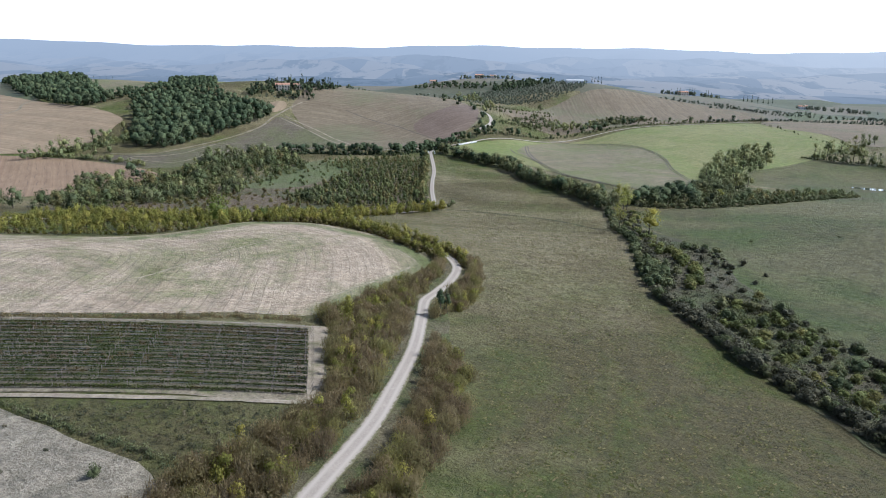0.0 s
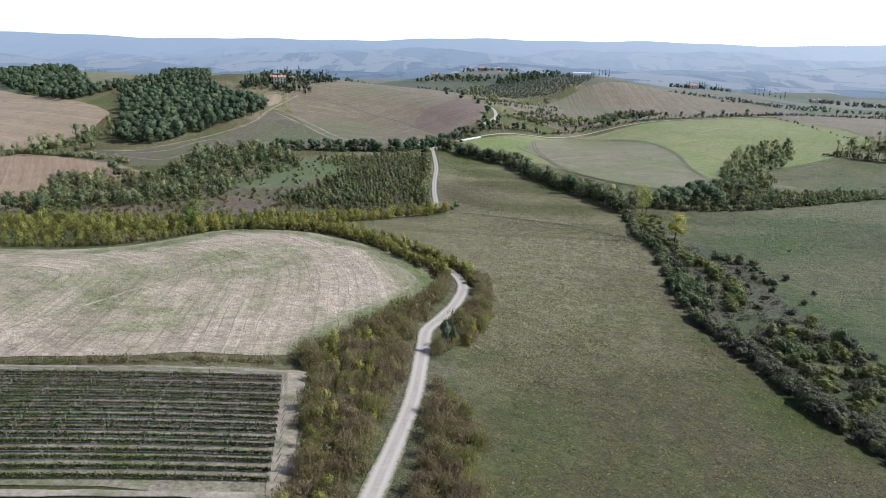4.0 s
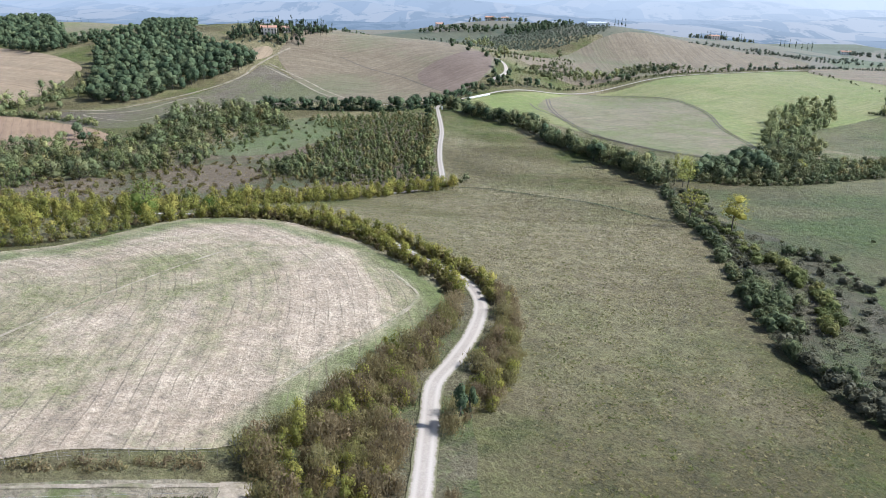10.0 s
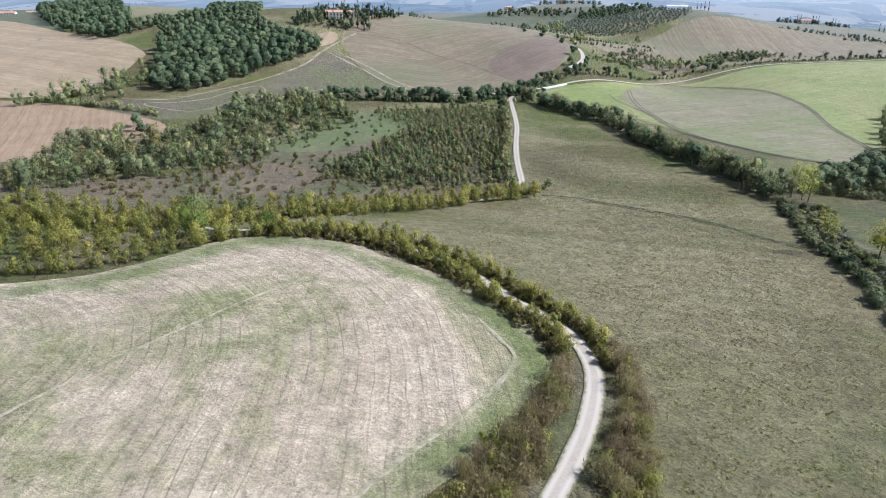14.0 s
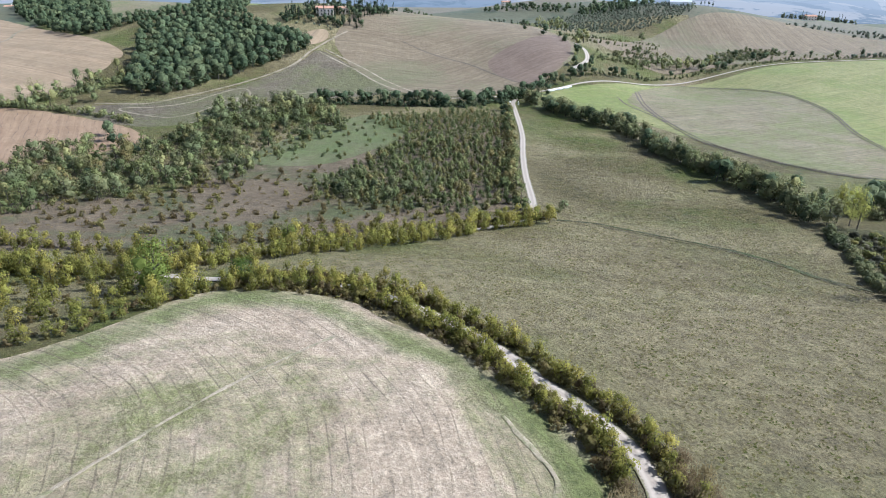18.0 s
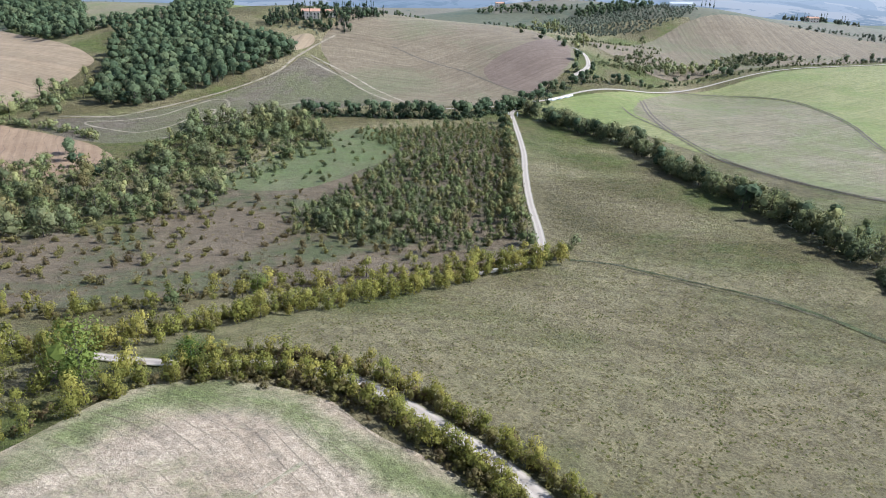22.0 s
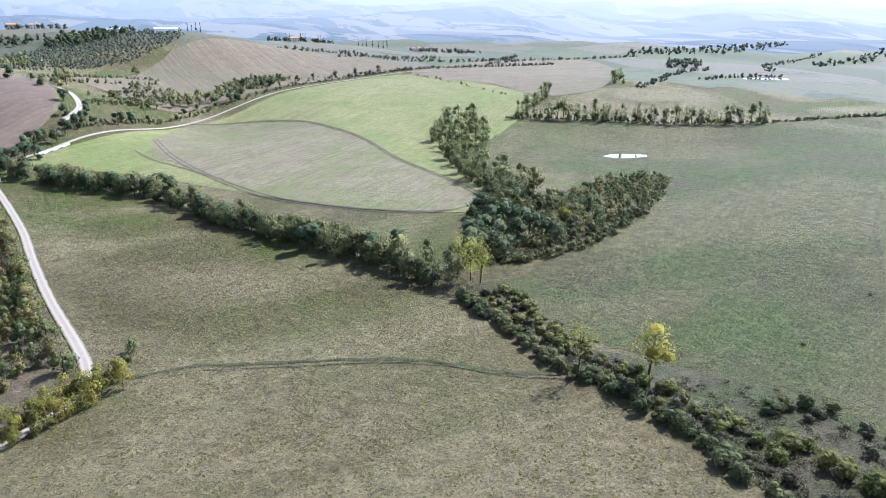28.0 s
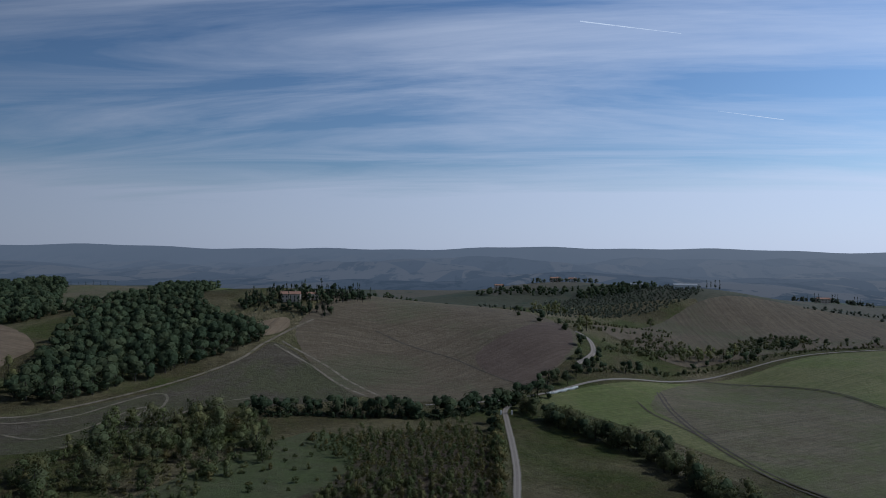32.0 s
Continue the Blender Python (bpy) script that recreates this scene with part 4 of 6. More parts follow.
def trunk_mesh(name, rng, h, r, spread, limbs):
    v, f = [], []
    bend = rng.uniform(-0.05, 0.05, 2) * h
    mid = (bend[0], bend[1], h * 0.55)
    tube(v, f, (0, 0, -0.4), (0, 0, 0.3), r * 1.5, r, 5)
    tube(v, f, (0, 0, 0.3), mid, r, r * 0.7, 5)
    tube(v, f, mid, (bend[0] * 1.5, bend[1] * 1.5, h), r * 0.7, r * 0.2, 5)
    f.append((5, 6, 10))
    f.append((15, 16, 20))
    for i in range(limbs):
        f.append((20 + i % 5, len(v), len(v) + 1))
        t = 2 * math.pi * (i + rng.random()) / limbs
        z = h * rng.uniform(0.3, 0.75)
        e = (spread * math.cos(t), spread * math.sin(t), z + h * rng.uniform(0.15, 0.35))
        tube(v, f, (bend[0] * z / h, bend[1] * z / h, z), e, r * 0.45, r * 0.12, 4)
    return mesh_of(name, v, f, (B_BARK,))


class Kind:
    """A kind of tree or shrub: a few shapes, each a trunk mesh and an array of leaf cards."""

    def __init__(self, name, material, seed, shapes, h, rx, leaf, cards, lobes=9, bare=0.25, trunk=0.16, top=1.0, limbs=3, sprig=None, core=0.62):
        self.name, self.material, self.h, self.rx = name, material, h, rx
        self.quads, self.crowns, self.trunks = [], [], []
        for k in range(shapes):
            rng = np.random.default_rng(seed * 31 + k)
            low, hi = h * bare, h
            zc, rz = (low + hi) / 2, (hi - low) / 2
            clumps = make_lobes(rng, lobes, rx, rz, zc, rx * 0.48)
            blob = blob_points(rng, int(cards), clumps, 0.88)
            q = np.concatenate([lobe_cores(rng, clumps, 4, core), foliage(rng, blob, leaf * 0.78, sprig)])
            q[:, :3, :2] *= 1 - (1 - top) * np.clip((q[:, :3, 2:] - low) / (hi - low), 0, 1)
            q[:, :3, 2] = np.maximum(q[:, :3, 2], 0.02)
            self.quads.append(q)
            self.crowns.append(quads_mesh("crown", q, material))
            self.trunks.append(trunk_mesh("trunk", rng, h * 0.8, trunk, rx * 0.6, limbs))

    def tree(self, x, y, scale, turn, label, group="", category="tree", k=0, flat=1.0, name=""):
        ob = root(name or self.name, x, y)
        ob.rotation_euler[2], ob.scale = turn, (scale * flat, scale * flat, scale)
        part("trunk", self.trunks[k % len(self.trunks)], ob)
        part("crown", self.crowns[k % len(self.crowns)], ob)
        return tagged(ob, label, category, group)


def bush_kind(material, seed, shapes, h, rx, leaf, cards, lobes=5, sprig=None, dense=6, core=0.6):
    """Shrub shapes, each an array of leaf cards round a few dense clumps."""
    out = []
    for k in range(shapes):
        rng = np.random.default_rng(seed * 57 + k)
        clumps = make_lobes(rng, lobes, rx, h * 0.5, h * 0.48, rx * 0.46)
        blob = blob_points(rng, int(cards), clumps, 0.85)
        q = foliage(rng, blob, leaf * 0.76, sprig)
        if dense:
            q = np.concatenate([lobe_cores(rng, clumps, dense, core), q])
        q[:, :3, 2] = np.abs(q[:, :3, 2])
        out.append(q)
    return out


def bush_mesh(name, q, material, rng, h, rx, stems=6):
    """One mesh of leaf cards over a few leaning stems."""
    v, f = [], []
    for i in range(stems):
        t = rng.uniform(0, 2 * math.pi)
        tube(v, f, (0.1 * math.cos(t), 0.1 * math.sin(t), -0.2), (rx * 0.6 * math.cos(t), rx * 0.6 * math.sin(t), h * rng.uniform(0.6, 1.0)), 0.05, 0.015, 4)
    n, c = len(v), 3
    v = np.array(v)
    verts = np.concatenate([v, q[:, :3].reshape(-1, 3)])
    faces = f + [tuple(n + c * i + j for j in range(c)) for i in range(len(q))]
    me = mesh_of(name, verts, faces, (material, B_BARK), slots=[1] * len(f) + [0] * len(q))
    axis_out = np.column_stack([v[:, :2], np.full(n, 0.3)])
    facing = np.concatenate([axis_out, np.repeat(q[:, 3], c, 0)])
    facing /= np.linalg.norm(facing, axis=1)[:, None] + 1e-6
    a = me.attributes.new("custom_normal", "FLOAT_VECTOR", "POINT")
    a.data.foreach_set("vector", facing.astype(np.float32).ravel())
    me.update()
    return me


def fill(outline, step, rng, jitter=0.4):
    """Plan points spread over an outline."""
    o = np.array(outline, float)
    lo, hi = o.min(0), o.max(0)
    gx, gy = np.meshgrid(np.arange(lo[0], hi[0], step), np.arange(lo[1], hi[1], step))
    gx = gx + (np.arange(gx.shape[0]) % 2)[:, None] * step / 2
    x, y = gx.ravel(), gy.ravel()
    x, y = x + rng.uniform(-jitter, jitter, x.shape) * step, y + rng.uniform(-jitter, jitter, x.shape) * step
    k = inside(o, x, y)
    return np.stack([x[k], y[k]], 1)


def along(points, step, rng, width, side=0.0):
    """Plan points strewn in a band along a line; side shifts the band to its right."""
    c = spline(points, step)
    d = np.gradient(c, axis=0)
    d /= np.hypot(d[:, 0], d[:, 1])[:, None]
    nrm = np.stack([d[:, 1], -d[:, 0]], 1)
    return c + nrm * (side + rng.uniform(-width / 2, width / 2, (len(c), 1))) + d * rng.uniform(-step / 2, step / 2, (len(c), 1))


def thicket(name, shapes, material, pts, lo, hi, rng, label, category="shrubs", flat=1.0, sink=0.0, kind="stuff", keep=1.0):
    """Many plants as one mesh of leaf cards."""
    quads, tint = [], []
    z = height(pts[:, 0], pts[:, 1])
    for (x, y), h in zip(pts, z):
        q = shapes[rng.integers(len(shapes))]
        if keep < 1:
            q = q[rng.random(len(q)) < keep]
        s, t = rng.uniform(lo, hi), rng.uniform(0, 2 * math.pi)
        c, w = math.cos(t), math.sin(t)
        m = np.array([[c * s * flat, -w * s * flat, 0], [w * s * flat, c * s * flat, 0], [0, 0, s]])
        q = q @ m.T
        q[:, :3] += (x, y, h - sink)
        quads.append(q)
        tint.append(np.full(len(q), rng.random()))
    return tagged(new(name, quads_mesh(name, np.concatenate(quads), material, np.concatenate(tint))), label, category, kind=kind)


rng = np.random.default_rng(5)
S_SCRUB = bush_kind(L_SCRUB, 1, 6, 2.4, 1.7, 0.62, 135, 7, (0.11, 0.8), dense=4)
S_LOW = bush_kind(L_SCRUB, 7, 4, 0.8, 1.1, 0.42, 68, 4, (0.08, 1.2), dense=0)
S_TREE = bush_kind(L_OAK, 3, 6, 7.0, 3.6, 0.6, 190, 8, core=0.82)
S_FAR = bush_kind(L_OAK, 4, 5, 7.0, 3.4, 0.9, 90, 7, core=0.82)
S_FAR_SMALL = bush_kind(L_OLIVE_HAZED, 5, 3, 3.4, 2.0, 0.7, 40, 4, dense=3, core=0.8)

K_OAK = Kind("oak_tree", L_OAK, 11, 5, 8.5, 4.0, 0.46, 420, 13, 0.08, 0.25, core=0.78)
K_MIXED = Kind("mixed_tree", L_YOUNG, 12, 6, 6.5, 2.5, 0.7, 330, 11, 0.02, 0.14, sprig=(0.2, 0.5))
K_YOUNG = Kind("young_tree", L_YOUNG, 13, 7, 5.2, 2.1, 0.6, 250, 10, 0.02, 0.09, 0.72, sprig=(0.15, 0.6))
K_HEDGE = Kind("hedge_tree", L_HEDGE, 14, 7, 4.4, 1.7, 0.6, 340, 12, 0.02, 0.08, 0.85, 4, sprig=(0.075, 1.4), core=0.4)
K_POPLAR = Kind("poplar", L_POPLAR, 15, 4, 14.0, 3.6, 0.85, 620, 22, 0.03, 0.22, 0.65, sprig=(0.18, 0.8), core=0.66)
K_CREEK = Kind("creek_tree", L_CREEK, 16, 6, 7.0, 3.3, 0.75, 430, 12, 0.02, 0.16, sprig=(0.2, 0.5))
K_YELLOW = Kind("yellow_poplar", L_YELLOW, 17, 3, 10.5, 3.0, 0.5, 760, 16, 0.25, 0.16, 0.85, 7, sprig=(0.13, 0.6))
K_GREEN = Kind("green_tree", L_GREEN, 18, 2, 9.0, 4.2, 0.34, 1700, 18, 0.06, 0.22, core=0.45)
K_CYPRESS = Kind("cypress", L_CYPRESS, 19, 3, 11.0, 1.5, 0.8, 260, 12, 0.02, 0.14, 0.35, 2, sprig=(0.2, 1.2))
K_PINE = Kind("umbrella_pine", L_CYPRESS, 20, 2, 10.0, 3.6, 0.5, 260, 8, 0.55, 0.2, 1.0, 6)

K_WILLOW = Kind("willow", L_POPLAR, 22, 5, 9.5, 4.0, 0.62, 480, 15, 0.08, 0.22, 0.85, sprig=(0.16, 0.5))


def grove(kind, pts, lo, hi, label, group, category="tree", flat=1.0, name=""):
    for i, (x, y) in enumerate(pts):
        kind.tree(x, y, rng.uniform(lo, hi), rng.uniform(0, 6.28), label, group, category, int(rng.integers(99)), flat * rng.uniform(0.9, 1.12), name)


def shrubs(name, material, shapes, pts, lo, hi, label, group, h=2.4, rx=1.6):
    """Shrubs as things of their own, on shared meshes."""
    meshes = [bush_mesh(name, q, material, rng, h, rx) for q in shapes]
    for x, y in pts:
        ob = new(name, meshes[rng.integers(len(meshes))])
        s = rng.uniform(lo, hi)
        ob.location, ob.rotation_euler[2] = (x, y, hz(x, y) - 0.05), rng.uniform(0, 6.28)
        ob.scale = (s * rng.uniform(0.85, 1.15), s * rng.uniform(0.85, 1.15), s * rng.uniform(0.85, 1.2))
        tagged(ob, label, "shrub", group)


def thin(pts, n):
    return pts[rng.permutation(len(pts))[:n]]


def clear_of(pts, line, gap):
    return pts[line_distance(spline(line, 3), pts[:, 0], pts[:, 1]) > gap]


# ---- beside the near road ----
BANK_LEFT = [(-29, 172), (-22, 182), (-14.5, 203), (-6.5, 219), (0.5, 237), (1, 228), (-2, 215), (-6, 200), (-6.5, 175), (-6.8, 150), (-8, 128), (-11, 108), (-16, 88), (-22, 66), (-36, 68), (-31, 88), (-24, 104), (-15.5, 118), (-18.2, 135), (-20.6, 150), (-22.3, 163)]
BANK_RIGHT = [(9, 252), (13, 240), (14, 226), (12, 205), (9, 192), (5, 189), (2, 184), (0, 178), (1, 190), (4, 205), (8, 220), (9, 232)]
BANK_RIGHT_LOW = [(1, 167), (7, 158), (10, 142), (9, 120), (5, 104), (1, 85), (-8, 62), (-12, 68), (-6, 92), (-1, 112), (1, 132), (1, 150)]
S_TWIG = bush_kind(L_TWIG, 6, 7, 3.2, 2.3, 1.1, 660, 20, (0.05, 1.4, 0.4, 0.3), dense=0)
left = clear_of(fill(BANK_LEFT, 2.55, rng), ROAD, 3.4)
right = clear_of(np.concatenate([fill(BANK_RIGHT, 2.6, rng), fill(BANK_RIGHT_LOW, 2.7, rng)]), ROAD, 3.4)
pick = rng.random(len(left))
shrubs("shrub", L_TWIG, S_TWIG, left[pick < 0.42], 0.75, 1.25, "bare brown twiggy shrub on the road bank", "shrubs on the road banks", 3.0, 1.7)
shrubs("shrub", L_SCRUB, S_TWIG, left[(pick >= 0.42) & (pick < 0.7)], 0.8, 1.3, "brown and olive leafy shrub on the road bank", "shrubs on the road banks", 3.0, 1.7)
grove(K_HEDGE, left[pick >= 0.7], 0.6, 1.05, "yellow green young tree on the road bank", "trees on the road banks", name="bank_tree")
pick = rng.random(len(right))
shrubs("shrub", L_TWIG, S_TWIG, right[pick < 0.6], 0.7, 1.15, "bare brown twiggy shrub beside the pasture", "shrubs on the road banks", 3.0, 1.7)
shrubs("shrub", L_SCRUB, S_TWIG, right[(pick >= 0.6) & (pick < 0.88)], 0.7, 1.15, "olive brown shrub beside the pasture", "shrubs on the road banks", 3.0, 1.7)
grove(K_HEDGE, right[pick >= 0.88], 0.7, 1.0, "yellow green young tree beside the pasture", "trees on the road banks", name="bank_tree")
K_DARK = Kind("dark_tree", L_OAK, 21, 1, 5.5, 1.3, 0.3, 700, 7, 0.02, 0.12, 0.5)
K_DARK.tree(1.8, 185, 1.5, 0.4, "dark evergreen tree leaning over the gravel road")
K_DARK.tree(3.6, 188, 1.1, 1.9, "small dark evergreen beside the gravel road")
under = np.concatenate([clear_of(fill(BANK_LEFT, 1.8, rng), ROAD, 2.6), clear_of(fill(BANK_RIGHT, 1.8, rng), ROAD, 2.4), clear_of(fill(BANK_RIGHT_LOW, 1.6, rng), ROAD, 2.4)])
thicket("bank_undergrowth", S_LOW, L_SCRUB, under, 0.5, 1.1, rng, "low brown undergrowth on the road banks", "undergrowth")
thicket("vineyard_margin_weeds", S_LOW, L_BRAMBLE, np.concatenate([along([(-19, 168), (-15, 150), (-13, 122)], 0.8, rng, 2.5), fill([(-18, 117), (-45, 112), (-72, 107), (-66, 105), (-52, 100), (-38, 95), (-28, 90)], 1.7, rng)]), 0.3, 0.9, rng, "grey green weeds along the vineyard margin", "undergrowth")

# ---- hedge round the pale field, both sides of the hidden road ----
HEDGE_IN = [(1, 240), (-2, 245), (-8, 252), (-16, 262), (-26, 273), (-40, 283), (-54, 292), (-70, 293), (-84, 290), (-93, 274), (-103, 258), (-115, 250), (-135, 248), (-160, 246)]
HEDGE_OUT = [(8, 252), (2, 260), (-6, 269), (-16, 280), (-28, 291), (-40, 299), (-52, 306), (-66, 308)]
LANE = ROAD[11:21]
pts = np.concatenate([along(LANE, 1.2, rng, 2.8, -4.4), along(LANE, 1.9, rng, 2.0, 4.0), along(HEDGE_IN[7:], 2.4, rng, 4)])
grove(K_HEDGE, thin(clear_of(pts, ROAD, 2.5), 175), 0.65, 1.25, "yellow green young hedgerow tree beside the field road", "hedgerow trees round the pale field")
thicket("lane_shrubs", S_SCRUB, L_SCRUB, clear_of(np.concatenate([along(LANE, 0.8, rng, 4.0, -5.0), along(LANE, 1.1, rng, 2.2, 3.7)]), ROAD, 2.3), 0.6, 1.1, rng, "yellow and brown shrubs edging the lane", "undergrowth")
K_GREEN.tree(-96, 289, 1.4, 0.5, "bright green round maple in the hedge")
K_GREEN.tree(-80, 298, 0.75, 2.5, "smaller bright green tree in the hedge", k=1)
back = fill([(-100, 262), (-88, 280), (-86, 297), (-100, 312), (-125, 308), (-170, 300), (-210, 290), (-210, 252), (-150, 250)], 6.3, rng)
grove(K_HEDGE, clear_of(back, ROAD, 3.5), 0.9, 1.5, "olive and yellow scrubby tree in the thick hedge", "trees in the thick hedge", name="thicket_tree")
thicket("hedge_undergrowth", S_SCRUB, L_SCRUB, np.concatenate([along(HEDGE_IN, 1.3, rng, 4.5), along(HEDGE_OUT, 1.7, rng, 3.5), clear_of(back, ROAD, 3) + 1.8]), 0.35, 0.75, rng, "brown shrubs filling the hedge", "undergrowth")

# ---- hedge along the pasture, below the clearing ----
HEDGE_LOW = [(-9, 401), (-26, 389), (-52, 363), (-74, 343), (-91, 322), (-106, 309), (-122, 303), (-150, 306), (-190, 318)]
HEDGE_UP = [(-30, 394), (-58, 373), (-84, 357), (-102, 342), (-118, 328), (-150, 325), (-190, 335)]
grove(K_HEDGE, np.concatenate([along(HEDGE_LOW, 2.3, rng, 5), along(HEDGE_LOW, 2.6, rng, 5, -5), along(HEDGE_UP, 3.4, rng, 8)]), 0.8, 1.5, "yellow green shrubby tree in the pasture hedge", "trees in the pasture hedge", name="shrubby_tree")
thicket("pasture_hedge_shrubs", S_SCRUB, L_SCRUB, np.concatenate([along(HEDGE_LOW, 0.9, rng, 6), along(HEDGE_UP, 2.0, rng, 8)]), 0.5, 1.1, rng, "brown and yellow shrubs at the hedge's foot", "undergrowth")
K_GREEN.tree(-88, 352, 0.7, 0.3, "fresh green tree in the pasture hedge", k=1)
K_MIXED.tree(-102, 334, 1.0, 2.3, "olive green tree in the pasture hedge")

# ---- young wood, clearing and woods beyond ----
PLANTATION = [(-112, 563), (-95, 578), (-44, 602), (-27, 565), (-22, 418), (-32, 404), (-60, 404), (-87, 409), (-101, 425), (-98, 455), (-88, 490), (-80, 535)]
pts = fill(PLANTATION, 4.2, rng, 0.3)
near = pts[pts[:, 1] < 520]
grove(K_YOUNG, thin(near, 330), 0.75, 1.35, "slender young tree in the planted wood", "trees of the young wood")
thicket("young_wood_far", [q[::2] for q in K_YOUNG.quads], L_YOUNG, pts[pts[:, 1] >= 520], 0.7, 1.25, rng, "young trees at the back of the planted wood", "wood")
thicket("young_wood_shrubs", S_SCRUB, L_YOUNG, fill(PLANTATION, 5.0, rng), 0.5, 1.1, rng, "shrubs filling the planted wood", "undergrowth", keep=0.6)
grove(K_MIXED, along([(-19, 412), (-21, 440), (-23, 480), (-25, 530), (-28, 570), (-29, 600)], 5, rng, 3), 0.9, 1.45, "russet and green tree lining the straight road", "trees along the straight road")
grove(K_OAK, [(-30, 588), (-31, 600), (-33, 611)], 0.75, 0.9, "dark oak beside the straight road", "trees along the straight road")
grove(K_CREEK, [(-3, 408), (-1, 413), (-6, 402)], 0.5, 0.7, "round dark bush at the end of the straight road", "bushes at the road end", "bush")
CLEARING = [(-190, 385), (-158, 412), (-140, 440), (-110, 470), (-100, 440), (-90, 405), (-40, 400), (-60, 380), (-100, 352), (-150, 335), (-200, 345)]
S_CLEAR = bush_kind(L_SCRUB, 8, 4, 2.0, 1.2, 0.55, 170, 6, (0.1, 0.8), dense=4)
shrubs("bush", L_SCRUB, S_CLEAR, thin(fill(CLEARING, 6.0, rng), 150), 0.5, 1.7, "small olive brown bush in the dry clearing", "bushes in the clearing", 2.0, 1.1)
shrubs("bush", L_YOUNG, S_CLEAR, np.concatenate([thin(fill([(-150, 470), (-110, 470), (-84, 530), (-90, 570), (-120, 575), (-146, 505)], 7.5, rng), 45), [(-133, 377), (-126, 384), (-101, 372)]]), 0.7, 1.4, "small green bush on the light grass", "bushes in the clearing", 2.0, 1.1)
thicket("clearing_stalks", S_LOW, L_TWIG, thin(fill(CLEARING, 3.2, rng), 380), 0.4, 0.9, rng, "dry brown stalks and low bramble in the clearing", "undergrowth", flat=1.2)
grove(K_CREEK, fill([(-99, 428), (-96, 450), (-80, 446), (-62, 424), (-60, 408), (-86, 411)], 6.5, rng), 0.6, 0.95, "dark green tree at the front of the planted wood", "trees of the young wood")
grove(K_MIXED, along([(-106, 436), (-102, 420), (-86, 405), (-60, 400), (-34, 402)], 4.2, rng, 6), 0.4, 0.8, "russet young tree edging the planted wood", "trees of the young wood")
LEFT_WOOD = [(-197, 345), (-233, 385), (-240, 430), (-245, 485), (-210, 478), (-205, 520), (-205, 570), (-180, 600), (-141, 590), (-116, 548), (-128, 500), (-137, 455), (-140, 425), (-158, 408), (-180, 380)]
pts = np.concatenate([fill(LEFT_WOOD, 6.2, rng), fill([(-200, 318), (-300, 325), (-290, 380), (-238, 388), (-200, 348)], 8, rng)])
pick = rng.random(len(pts))
grove(K_MIXED, thin(pts[pick < 0.62], 140), 0.75, 1.6, "mixed green and russet tree in the scrubby wood", "trees of the scrubby wood")
grove(K_CREEK, thin(pts[pick >= 0.62], 85), 0.8, 1.6, "grey green tree in the scrubby wood", "trees of the scrubby wood")
grove(K_WILLOW, thin(fill(LEFT_WOOD, 16, rng), 28), 0.6, 1.15, "pale grey green willow in the scrubby wood", "trees of the scrubby wood")
thicket("scrubby_wood_shrubs", S_SCRUB, L_YOUNG, fill(LEFT_WOOD, 6.4, rng), 0.7, 1.5, rng, "shrubs under the scrubby wood", "undergrowth", keep=0.7)
grove(K_WILLOW, [(-158, 578), (-150, 585), (-165, 570), (-143, 575), (-172, 585), (-152, 566), (-132, 560), (-128, 548), (-136, 552)], 0.95, 1.3, "tall pale green poplar at the wood's edge", "poplars at the wood's edge")
grove(K_OAK, [(-231, 492), (-222, 484), (-238, 503), (-205, 470), (-196, 420), (-206, 405)], 0.7, 1.1, "spreading green tree beside the red field", "trees beside the red field")
grove(K_WILLOW, [(-318, 580), (-312, 592), (-304, 606), (-298, 618), (-322, 570), (-290, 600), (-284, 612), (-330, 560), (-318, 548), (-308, 556), (-300, 590), (-326, 566), (-334, 548), (-296, 560), (-288, 572), (-310, 602), (-340, 540)], 1.0, 1.6, "pale green tree below the oak wood", "trees below the oak wood")
thicket("field_corner_scrub", S_SCRUB, L_POPLAR, np.concatenate([along([(-340, 545), (-318, 570), (-302, 600), (-294, 622)], 1.5, rng, 12), along([(-330, 552), (-300, 548), (-262, 540), (-240, 530)], 2.2, rng, 5)]), 0.9, 2.0, rng, "pale green scrub between the red field and the oak wood", "undergrowth")
OAK_ROW = [(-152, 602), (-125, 610), (-102, 613), (-78, 617), (-58, 620), (-38, 640), (-24, 655), (-10, 668)]
grove(K_OAK, np.concatenate([along(OAK_ROW, 5, rng, 6), along(OAK_ROW, 9, rng, 8)]), 0.85, 1.25, "dark green oak in the row across the valley", "oaks in the row")
thicket("oak_row_shrubs", S_SCRUB, L_OAK, along(OAK_ROW, 1.5, rng, 7, 3), 0.7, 1.5, rng, "dark shrubs under the oak row", "undergrowth")

# ---- creek ----
BIG = [(60, 482), (66, 462), (72, 449), (80, 440), (86, 428), (94, 424), (100, 416), (106, 418), (76, 455), (90, 436), (68, 472)]
grove(K_WILLOW, BIG[::2], 1.0, 1.35, "tall olive green tree in the creek hedge", "large trees in the creek hedge")
grove(K_OAK, BIG[1::2], 1.0, 1.4, "large green oak in the creek hedge", "large trees in the creek hedge")
grove(K_WILLOW, [(78, 436), (96, 428), (104, 424), (40, 545), (62, 478), (88, 415)], 0.8, 1.1, "pale green poplar in the creek hedge", "large trees in the creek hedge")
grove(K_CREEK, np.concatenate([along(CREEK[:7], 3.2, rng, 8, -4), along(CREEK[1:6], 5, rng, 9, -6)]), 0.9, 1.6, "dark green tree along the upper creek", "trees along the upper creek")
